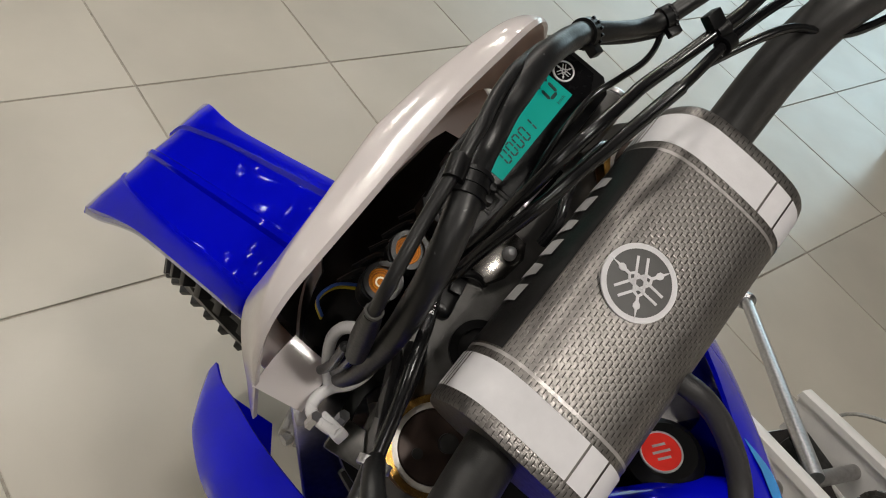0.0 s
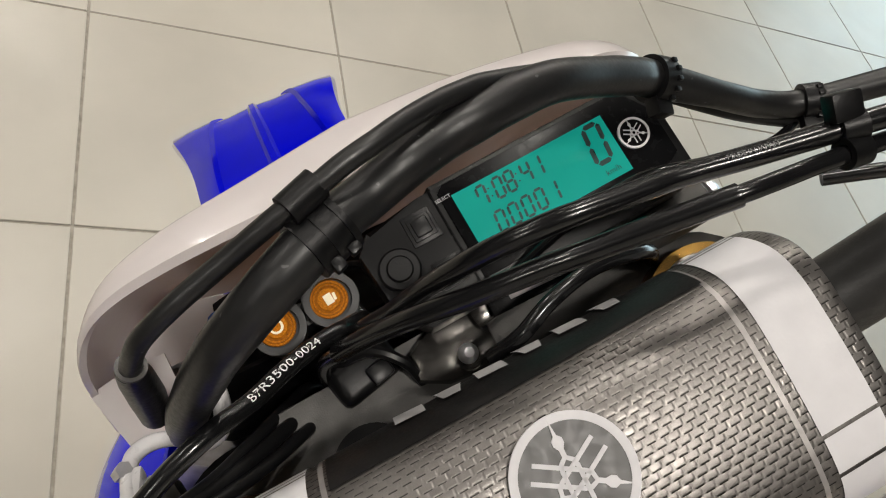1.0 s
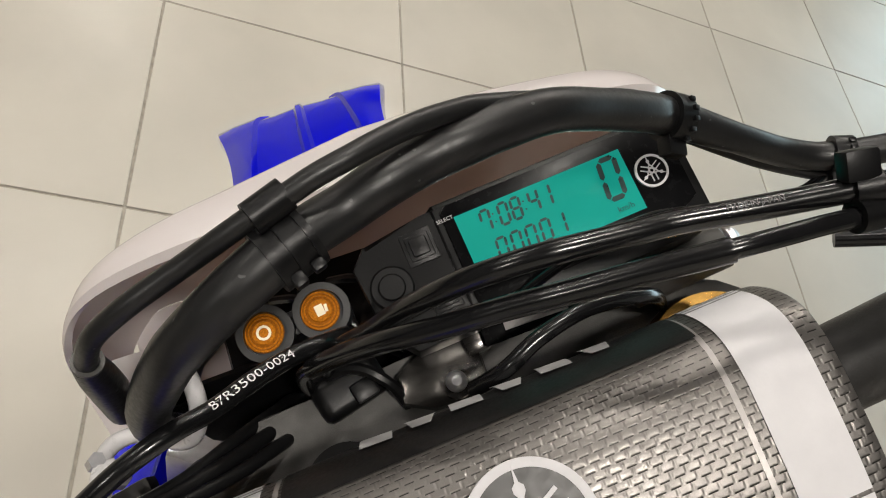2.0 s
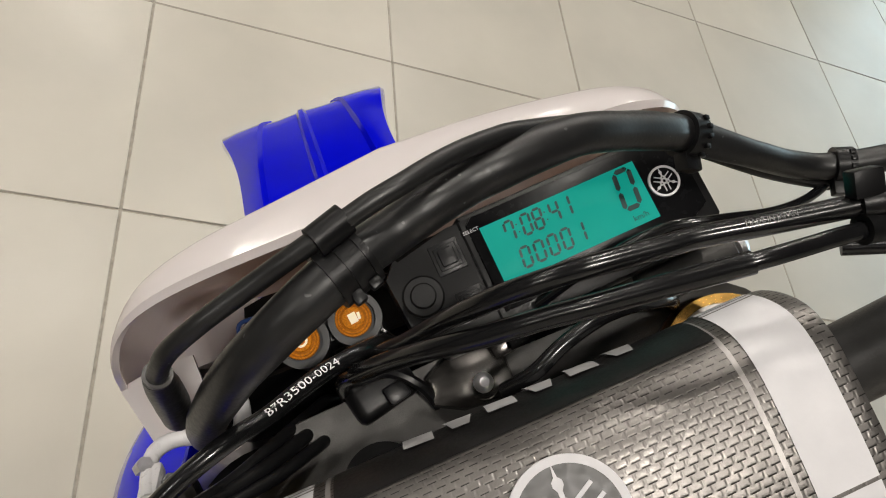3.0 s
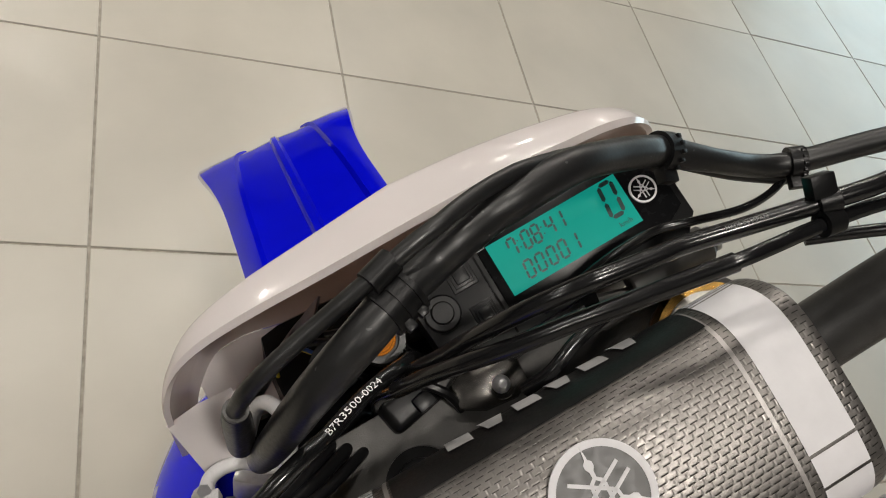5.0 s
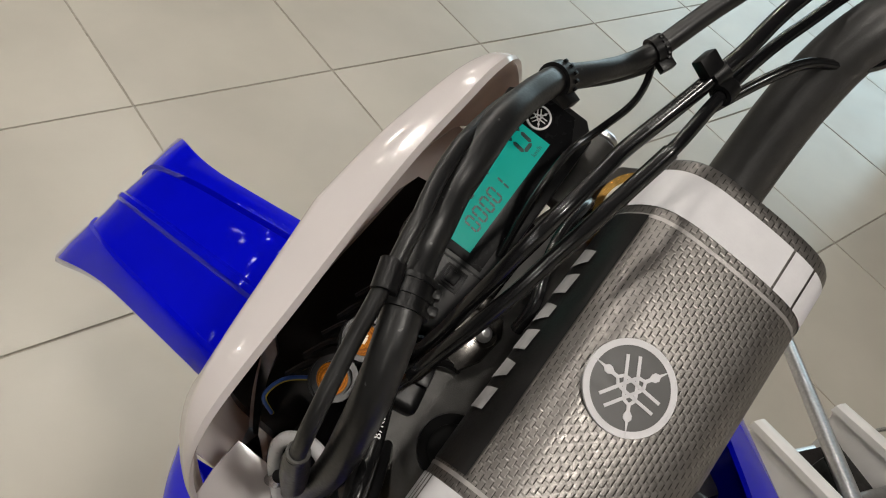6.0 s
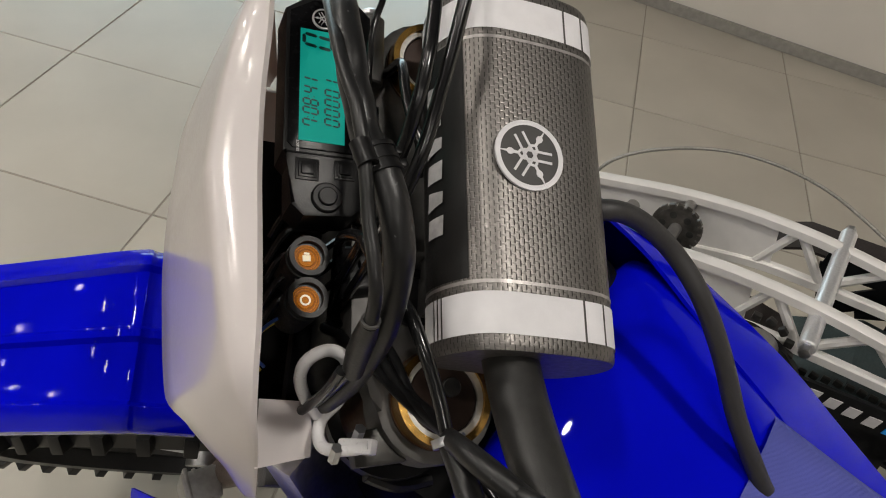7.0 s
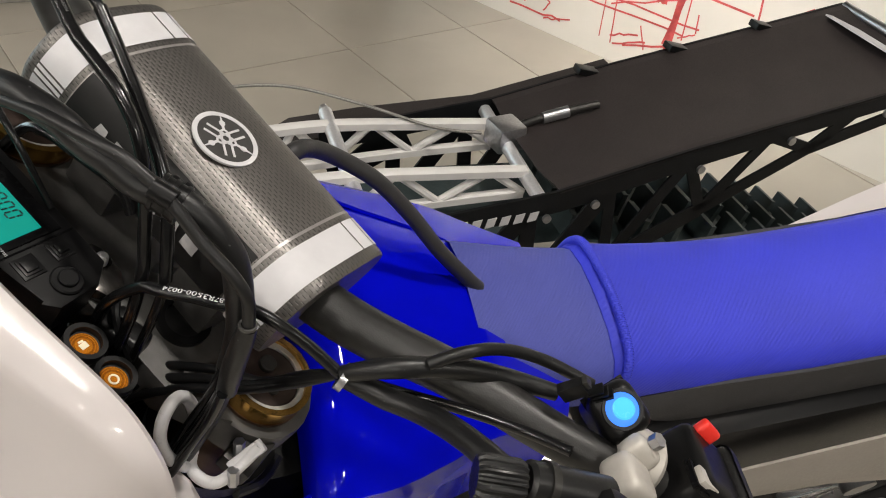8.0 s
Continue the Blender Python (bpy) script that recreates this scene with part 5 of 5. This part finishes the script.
part("label_rim", ring(CAP + Vector((-0.005, 0, 0.0008)), (0, 0, 1), 0.0140, 0.0128, 0.0024, 32), BRIGHT, cap_ob, "pale rim of the label", BIKE)
for k in range(3):
    part("label_bar", box((0.012 - 0.003 * abs(k - 1), 0.0016, 0.0004), Matrix.Translation(CAP + Vector((-0.005, 0.0045 * (k - 1), 0.0031)))), PALEPRINT, cap_ob, "", BIKE)
bpart("breather_hose", tube([(0.030, -0.062, 0.975), (0.041, -0.082, 0.988), (0.056, -0.098, 0.975), (0.064, -0.120, 0.954), (0.058, -0.146, 0.936), (0.048, -0.172, 0.908), (0.034, -0.198, 0.876), (0.024, -0.226, 0.846), (0.022, -0.234, 0.838)], 0.0060, 16, 8), HOSEGREY, "grey-black rubber breather hose arching to the seat")


def seat_rows(st):
    rows = []
    for y, z, w, low in st:
        half = [(0, z + 0.008), (w * 0.45, z + 0.006), (w * 0.78, z - 0.002), (w * 0.93, z - 0.014), (w, z - 0.030), (w * 1.01, (z - 0.030 + low) / 2), (w * 1.0, low)]
        rows.append([Vector((0.016 - x, y, h)) for x, h in reversed(half[1:])] + [Vector((0.016 + x, y, h)) for x, h in half])
    cols = [spline([r[j] for r in rows], 4) for j in range(len(rows[0]))]
    return [[c[i] for c in cols] for i in range(len(cols[0]))]


SEAT_X = 0.016
bpart("seat_nose", loft(seat_rows([(-0.222, 0.838, 0.070, 0.77), (-0.26, 0.826, 0.071, 0.76), (-0.30, 0.814, 0.072, 0.755), (-0.352, 0.803, 0.0735, 0.75)])), SEATPATCH, "violet-blue grippy seat nose")
bpart("seat", loft(seat_rows([(-0.346, 0.8055, 0.0742, 0.755), (-0.354, 0.8090, 0.0756, 0.756), (-0.368, 0.8055, 0.0757, 0.757), (-0.42, 0.797, 0.0760, 0.762), (-0.52, 0.788, 0.078, 0.764), (-0.64, 0.792, 0.082, 0.770), (-0.80, 0.812, 0.086, 0.79), (-1.0, 0.85, 0.075, 0.82)]), caps=True), SEATBLUE, "blue ribbed vinyl seat with a raised ridge")
for sx in (-1, 1):
    bpart("seat_skirt", shell([[Vector((SEAT_X + sx * (0.0764 + 0.009 * math.sin(f * 2.2) + 0.006 * min(1, max(0, (-y - 0.36) * 4))), y, z - 0.078 * f * min(1, 0.15 + (-y - 0.34) * 6))) for y, z in ((-0.345, 0.757), (-0.38, 0.761), (-0.42, 0.764), (-0.47, 0.766), (-0.56, 0.768), (-0.70, 0.778), (-0.90, 0.81))] for f in (0, 0.2, 0.45, 0.75, 1)], 0.004), SEATGREY, "charcoal vinyl seat side")
RIDGE = [(-0.092, -0.349, 0.765), (-0.0905, -0.352, 0.785), (-0.084, -0.354, 0.803), (-0.070, -0.356, 0.8145), (-0.041, -0.357, 0.8205), (0.0, -0.358, 0.8225), (0.041, -0.357, 0.8205), (0.070, -0.356, 0.8145), (0.084, -0.354, 0.803), (0.0905, -0.352, 0.785), (0.092, -0.349, 0.765)]


def ribbed(points, r, n, depth):
    path = spline(points, 14)
    cum = [0.0]
    for a, b in zip(path, path[1:]):
        cum.append(cum[-1] + (b - a).length)
    even = []
    for i in range(n * 4 + 1):
        d = cum[-1] * i / (n * 4)
        k = max(j for j in range(len(cum)) if cum[j] <= d + 1e-12)
        k = min(k, len(path) - 2)
        even.append(path[k].lerp(path[k + 1], (d - cum[k]) / (cum[k + 1] - cum[k])))
    return tube(even, [r - (depth if i % 4 in (0,) else 0.0) for i in range(len(even))], 10, 1)


bpart("air_box", box((0.19, 0.44, 0.16), pose(0, -0.62, 0.645, -4), 0.02), BLACK, "black air box under the seat")
bpart("seat_ridge", ribbed([(SEAT_X + x * 0.825, y, z - 0.0035) for x, y, z in RIDGE], 0.0044, 110, 0.0004), SEATBLUE, "ribbed blue ridge across the seat")
bpart("side_panel", shell([[Vector((x0, y, z - 0.01)) for y, z, x0 in ((-0.50, 0.69, 0.085), (-0.64, 0.735, 0.086), (-0.76, 0.765, 0.088), (-0.90, 0.80, 0.085), (-1.05, 0.83, 0.08))],
                           [Vector((x, y, z)) for y, z, x in ((-0.50, 0.69, 0.105), (-0.64, 0.722, 0.122), (-0.76, 0.742, 0.150), (-0.86, 0.765, 0.168), (-1.05, 0.80, 0.15))],
                           [Vector((x, y, z)) for y, z, x in ((-0.50, 0.60, 0.12), (-0.64, 0.60, 0.137), (-0.76, 0.61, 0.16), (-0.86, 0.64, 0.175), (-1.05, 0.70, 0.165))]], 0.003), COWL, "white plastic side panel")
# left panel, greyer and darker than the white right one
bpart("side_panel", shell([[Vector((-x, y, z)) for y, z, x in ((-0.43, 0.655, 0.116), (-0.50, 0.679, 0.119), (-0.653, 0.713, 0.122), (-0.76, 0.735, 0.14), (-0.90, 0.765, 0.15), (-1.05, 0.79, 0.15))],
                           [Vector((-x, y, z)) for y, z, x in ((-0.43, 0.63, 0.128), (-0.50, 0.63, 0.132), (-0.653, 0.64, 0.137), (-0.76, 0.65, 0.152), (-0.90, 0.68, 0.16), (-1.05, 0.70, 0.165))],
                           [Vector((-x, y, z)) for y, z, x in ((-0.43, 0.615, 0.120), (-0.50, 0.605, 0.125), (-0.653, 0.60, 0.13), (-0.76, 0.60, 0.142), (-0.90, 0.62, 0.15), (-1.05, 0.66, 0.15))]], 0.003), PANELGREY, "plastic side panel in a darker grey than the right one")
bpart("rear_fender", shell([[Vector((x, y, z - 2.2 * x * x)) for x in (-0.09, -0.05, 0, 0.05, 0.09)] for y, z in ((-0.9, 0.80), (-1.05, 0.85), (-1.25, 0.87), (-1.42, 0.86))], 0.003), COWL, "white plastic rear fender")
bpart("engine", box((0.26, 0.34, 0.36), pose(0, -0.22, 0.30), 0.05, seg=3), IRON, "dark engine block")
bpart("main_frame", tube([(0, -0.02, 0.80), (0.11, -0.2, 0.62), (0.12, -0.42, 0.42), (0.11, -0.48, 0.1)], 0.024, 12, 5, bm=tube([(0, -0.02, 0.80), (-0.11, -0.2, 0.62), (-0.12, -0.42, 0.42), (-0.11, -0.48, 0.1)], 0.024, 12, 5)), STEEL, "aluminium frame beams")
bpart("swingarm", box((0.05, 0.62, 0.06), pose(0.10, -0.80, 0.14), 0.01, bm=box((0.05, 0.62, 0.06), pose(-0.10, -0.80, 0.14), 0.01)), STEEL, "aluminium swingarm")
bpart("side_stand", tube([(-0.13, -0.42, 0.12), (-0.24, -0.46, -0.06), (-0.322, -0.48, -0.108)], 0.012, 10, 4), IRON, "dark steel side stand resting on the tiles")

# ---- snow track kit standing beside the motorcycle ----
KIT = pose(0.70, -1.55, 0, 0, 0, -18.0) @ Matrix.Diagonal((1, 1, 1.03, 1))
kit = thing("track_kit", KIT, "snow track kit with white truss frame and black tunnel", "track kit")


def rail(x, label):
    """A white truss side: top chord with lower chord, front plate and braces under it."""
    top = spline([(x, 0.66, 0.575), (x, 0.56, 0.606), (x, 0.44, 0.640), (x, 0.32, 0.661), (x, 0.19, 0.668), (x, 0.03, 0.660), (x, -0.135, 0.650)], 4)
    low = spline([(x, 0.64, 0.510), (x, 0.53, 0.522), (x, 0.42, 0.545), (x, 0.30, 0.577), (x, 0.19, 0.590), (x, 0.03, 0.600), (x, -0.135, 0.604)], 4)

    def chord(line, w, h):
        return loft([[p + Vector((dx, 0, dz)) for dx, dz in ((-w, -h), (w, -h), (w, h * 0.6), (w * 0.6, h), (-w * 0.6, h), (-w, h * 0.6))] for p in line], closed=True, caps=True)
    ob = part("side_rail", chord(top, 0.011, 0.008), FRAMEWHITE, kit, label)
    part("lower_chord", chord(low, 0.008, 0.008), FRAMEWHITE, ob)
    part("rail_plate", loft([[t + Vector((-0.003, 0, -0.007)), l + Vector((-0.003, 0, 0)), l + Vector((0.003, 0, 0)), t + Vector((0.003, 0, -0.007))] for t, l in zip(top[:14], low[:14])], closed=True, caps=True), FRAMEWHITE, ob)
    k = 0
    for i in range(12, len(top) - 1, 2):
        j = min(i + 2, len(top) - 1)
        a, b = (top[i], low[j]) if k % 2 else (low[i], top[j])
        part("brace", drum(a, b, 0.0078, seg=8), FRAMEWHITE, ob)
        k += 1


for x in (-0.045, 0.125):
    rail(x, "white powder-coated truss rail")
for y, z in ((0.19, 0.655), (-0.135, 0.640)):
    shaft = part("cross_shaft", drum((-0.115, y, z - 0.005), (0.175, y, z + 0.012), 0.013, bevel=0.002), BRIGHT, kit, "bright cross shaft with bolted ends")
    part("shaft_bolt", drum((0.175, y, z + 0.012), (0.190, y, z + 0.013), 0.009, seg=6), STEEL, shaft)
    part("shaft_bolt", drum((-0.128, y, z - 0.006), (-0.115, y, z - 0.005), 0.009, seg=6), STEEL, shaft)
part("shock_block", box((0.06, 0.06, 0.05), pose(0.075, -0.140, 0.655, 0, 0, 10), 0.006), STEEL, kit, "cast shock mount")
shock = part("shock_link", tube([(0.08, -0.16, 0.665), (0.07, -0.22, 0.690), (0.06, -0.32, 0.715)], 0.008, 10, 4), IRON, kit, "dark link on the tunnel")
part("clevis", drum((0.068, -0.21, 0.688), (0.064, -0.26, 0.702), 0.011), STEEL, shock, "bright clevis")
# tunnel
TUN = [(-0.15, 0.660), (-0.40, 0.722), (-0.70, 0.787), (-0.95, 0.842)]
part("tunnel", shell([[Vector((x, y, z + (0.012 if abs(x - 0.015) > 0.14 else 0))) for x in (-0.150, -0.132, -0.130, -0.06, 0.015, 0.09, 0.160, 0.162, 0.180)] for y, z in TUN], 0.004), TUNNEL, kit, "dark flat tunnel panel with raised edges")
for x in (-0.150, 0.180):
    m = Matrix.Translation((x, 0, 0)) @ Matrix(((0, 0, 1, 0), (1, 0, 0, 0), (0, 1, 0, 0), (0, 0, 0, 1)))
    sgn = -1 if x < 0 else 1
    plate = part("side_plate", prism([(0.20, 0.625), (-0.15, 0.673), (-0.40, 0.735), (-0.70, 0.800), (-0.95, 0.855), (-0.95, 0.822), (-0.70, 0.765), (-0.40, 0.694), (-0.16, 0.630), (0.20, 0.580)], 0.006, m), PLATE, kit, "black cut-out side plate bolted along the tunnel")

    def web(a, b, wide):
        a, b = Vector((*a, 0)), Vector((*b, 0))
        n = Vector((-(b - a).y, (b - a).x, 0)).normalized() * wide / 2
        part("plate_web", prism([(p.x, p.y) for p in (a - n, b - n, b + n, a + n)], 0.005, m @ Matrix.Translation((0, 0, 0.0005))), PLATE, plate, "", KIT)
    foot_line = [(0.16, 0.52), (0.04, 0.43), (-0.12, 0.44), (-0.28, 0.50), (-0.46, 0.60), (-0.66, 0.715), (-0.93, 0.805)]
    head_line = [(0.19, 0.60), (0.05, 0.62), (-0.10, 0.640), (-0.25, 0.672), (-0.40, 0.712), (-0.56, 0.748), (-0.74, 0.788), (-0.93, 0.835)]
    for a, b in zip(foot_line, foot_line[1:]):
        web(a, b, 0.034 if a[0] > -0.4 else 0.026)
    for k, a in enumerate(foot_line[:-1]):
        web(a, head_line[k], 0.030 if k < 3 else 0.022)
        web(a, head_line[k + 1], 0.036 if k < 3 else 0.024)
    web((0.12, 0.545), (0.02, 0.60), 0.05)
    for y, z in ((-0.13, 0.625), (-0.22, 0.645), (-0.42, 0.698), (-0.60, 0.742), (-0.80, 0.786)):
        part("plate_bolt", drum((x - 0.006 if sgn < 0 else x + 0.006, y, z), (x + sgn * 0.012, y, z), 0.008, seg=12), STEEL, plate, "bright bolt head")
for k in range(11):
    y = 0.155 - 0.0262 * k
    part("label_bar", box((0.0015, 0.0165, 0.017), pose(-0.1515, y, 0.612 + 0.05 * (0.19 - y), -9) @ Matrix(((1, 0, 0, 0), (0, 1, -0.35, 0), (0, 0, 1, 0), (0, 0, 0, 1)))), SKY_BLUE if k == 4 else GREYCLIP, kit, "slanted pale printed bar")
for y, z in ((-0.35, 0.725), (-0.55, 0.768), (-0.75, 0.81)):
    part("tunnel_clip", box((0.03, 0.05, 0.014), pose(0.178, y, z, 12), 0.003), BLACK, kit, "small black clip")
part("tail_bar", drum((-0.15, -0.955, 0.85), (0.18, -0.955, 0.85), 0.010), STEEL, kit, "bright tail bar")
part("tail_window", box((0.24, 0.06, 0.003), pose(0.03, -0.91, 0.838, 12)), WHITE, kit, "pale panel at the tail")
part("running_board", shell([[Vector((x, y, z)) for x in (0.19, 0.235, 0.28)] for y, z in ((0.36, 0.53), (0.24, 0.60), (0.10, 0.615), (-0.15, 0.63), (-0.45, 0.70))], 0.005), TUNNEL, kit, "black flat side board")
# track with lugs
track = part("track", loft([[Vector((x, y, z)) for x in (-0.12, 0.15)] for y, z in ((0.10, 0.55), (0.22, 0.48), (0.26, 0.36), (0.16, 0.10), (0.05, 0.055), (-0.5, 0.055), (-1.0, 0.055), (-1.12, 0.12), (-1.13, 0.22), (-1.04, 0.32), (-0.6, 0.46), (-0.2, 0.54), (0.10, 0.55))]), TRACKMAT, kit, "ribbed rubber snow track")
PT = [Vector((0.015, y, z)) for y, z in ((0.22, 0.48), (0.26, 0.36), (0.16, 0.10), (0.05, 0.055), (-0.5, 0.055), (-1.0, 0.055), (-1.12, 0.12), (-1.13, 0.22), (-1.04, 0.32), (-0.6, 0.46), (-0.2, 0.54))]
dist, prev = 0.0, 0.0
for a, b in zip(PT, PT[1:]):
    L = (b - a).length
    d = (b - a) / L
    while prev < dist + L:
        p = a + d * (prev - dist)
        nrm = Vector((0, d.z, -d.y)) if Vector((0, d.z, -d.y)).dot(p - Vector((0, -0.45, 0.28))) > 0 else Vector((0, -d.z, d.y))
        if p.z + nrm.z * 0.05 > 0.0:
            for x in (-0.075, 0.015, 0.105):
                h = 0.05 if p.z > 0.056 else 0.052
                m = Matrix.Translation(p + nrm * h / 2 + Vector((x - 0.015, 0, 0))) @ nrm.to_track_quat("Z", "X").to_matrix().to_4x4()
                part("lug", box((0.012, 0.07, h), m), TRACKMAT, track, "", KIT, True)
        prev += 0.085
    dist += L
# drive end
drive = part("drive_case", drum((-0.085, 0.26, 0.495), (-0.060, 0.26, 0.495), 0.115, bevel=0.006), BLACK, kit, "round black chain case")
part("drive_hub", drum((-0.097, 0.305, 0.545), (-0.085, 0.305, 0.545), 0.034, bevel=0.002), COWL, drive, "cream drive hub")
for i in range(5):
    a = 2 * math.pi * i / 5
    part("hub_hole", drum((-0.0985, 0.305 + 0.020 * math.cos(a), 0.545 + 0.020 * math.sin(a)), (-0.096, 0.305 + 0.020 * math.cos(a), 0.545 + 0.020 * math.sin(a)), 0.005, seg=12), IRON, drive)
part("case_bolt", drum((-0.093, 0.17, 0.50), (-0.085, 0.17, 0.50), 0.012, seg=12), STEEL, drive, "bright bolt")
part("brake_drum", drum((-0.110, 0.245, 0.585), (-0.075, 0.245, 0.585), 0.034, bevel=0.006), CAST, kit, "pale cast brake drum")
sprocket = part("sprocket", drum((0.035, 0.43, 0.630), (0.043, 0.43, 0.630), 0.036, seg=32), SPROCKET, kit, "worn steel sprocket")
for i in range(18):
    a = 2 * math.pi * i / 18
    part("tooth", box((0.006, 0.008, 0.010), pose(0.039, 0.43 + 0.038 * math.cos(a), 0.63 + 0.038 * math.sin(a), math.degrees(a))), SPROCKET, sprocket, "", KIT, True)
for i in range(6):
    a = 2 * math.pi * i / 6
    part("lightening_hole", drum((0.0343, 0.43 + 0.024 * math.cos(a), 0.63 + 0.024 * math.sin(a)), (0.0437, 0.43 + 0.024 * math.cos(a), 0.63 + 0.024 * math.sin(a)), 0.006, seg=12), IRON, sprocket)
part("drive_shaft", drum((-0.06, 0.43, 0.63), (0.14, 0.43, 0.63), 0.010), CAST, kit, "steel drive shaft")
part("cross_tube", drum((-0.05, 0.52, 0.575), (0.13, 0.52, 0.575), 0.012), CAST, kit, "pale cross tube")
part("bearing_block", box((0.05, 0.07, 0.05), pose(0.06, 0.56, 0.55, 0, 0, 8), 0.006), IRON, kit, "dark bearing block between the rails")
part("undertray", box((0.19, 0.80, 0.006), pose(0.04, 0.22, 0.495, 6)), TUNNEL, kit, "dark tray under the drive parts")
for i in range(24):
    a = 0.26 * i
    y, z = (0.42 - 0.015 * i, 0.585 + 0.004 * math.sin(i * 0.7)) if i < 12 else (0.245 + 0.048 * math.cos(0.45 * (i - 12) + 1.2), 0.580 + 0.048 * math.sin(0.45 * (i - 12) + 1.2))
    part("chain_link", box((0.010, 0.013, 0.011), pose(-0.068, y, z, 20 * (i % 3)), 0.002), IRON, kit, "", KIT, True)
part("front_axle", drum((-0.07, 0.63, 0.475), (0.17, 0.63, 0.475), 0.014, bevel=0.002), STEEL, kit, "bright front axle tube")
for i in range(22):
    y = 0.40 - 0.017 * i
    part("chain_link", box((0.008, 0.013, 0.010), pose(-0.028, y, 0.545 + 0.010 * math.sin(i * 0.4), 10 * (i % 2)), 0.002), IRON, kit, "", KIT, True)
strut = part("front_strut", drum((-0.01, 0.510, 0.612), (0.210, 0.890, 0.512), 0.0125, 0.0105, 16), STEEL, kit, "slim grey strut pointing up and forward")
part("ball_end", drum((0.206, 0.884, 0.513), (0.216, 0.900, 0.509), 0.018, 0.016, 20, 0.005), STEEL, strut, "round joint at the strut's end")
part("brake_line", tube([(0.15, 0.62, 0.53), (0.17, 0.60, 0.60), (0.20, 0.52, 0.655), (0.23, 0.40, 0.69), (0.21, 0.26, 0.705), (0.15, 0.12, 0.69), (0.10, 0.0, 0.665), (0.075, -0.09, 0.66)], 0.0030, 8, 6), GREYLINE, kit, "thin braided line arching over the frame")
part("ski_stand", box((0.05, 0.10, 0.42), pose(0.04, 0.52, 0.21), 0.006), IRON, kit, "dark stand under the drive end")

# ---- floor tiles ----
tile_mesh = bpy.data.meshes.new("floor_tile")
bm = box((TILE_SIZE - 0.0055, TILE_SIZE - 0.0055, 0.008), pose(0, 0, -0.004), 0.0012, seg=1)
bm.to_mesh(tile_mesh)
bm.free()
tile_mesh.materials.append(TILE)
for i in range(-8, 14):
    for j in range(-9, 11):
        x, y = (i + 0.5) * TILE_SIZE, (j + 0.5) * TILE_SIZE
        near = -1.6 < x < 4.6 and -4.6 < y < 4.0
        if not near:
            continue
        t_ob = new("floor_tile", tile_mesh)
        t_ob.parent = floor
        t_ob.matrix_basis = pose(x, y, 0.0005 * random.uniform(-1, 1), 0, 0, 90 * random.randint(0, 3))
rest = bmesh.new()
for i in range(-8, 11):
    for j in range(-9, 43):
        x, y = (i + 0.5) * TILE_SIZE, (j + 0.5) * TILE_SIZE
        if not (-1.6 < x < 4.6 and -4.6 < y < 4.0) and -5.0 < x < 7.9 and -5.5 < y < 26.0:
            box((TILE_SIZE - 0.0055, TILE_SIZE - 0.0055, 0.008), pose(x, y, -0.004), bm=rest)
part("far_tiles", rest, TILE, floor, "beige porcelain tiles", flat=True)["kind"] = "stuff"
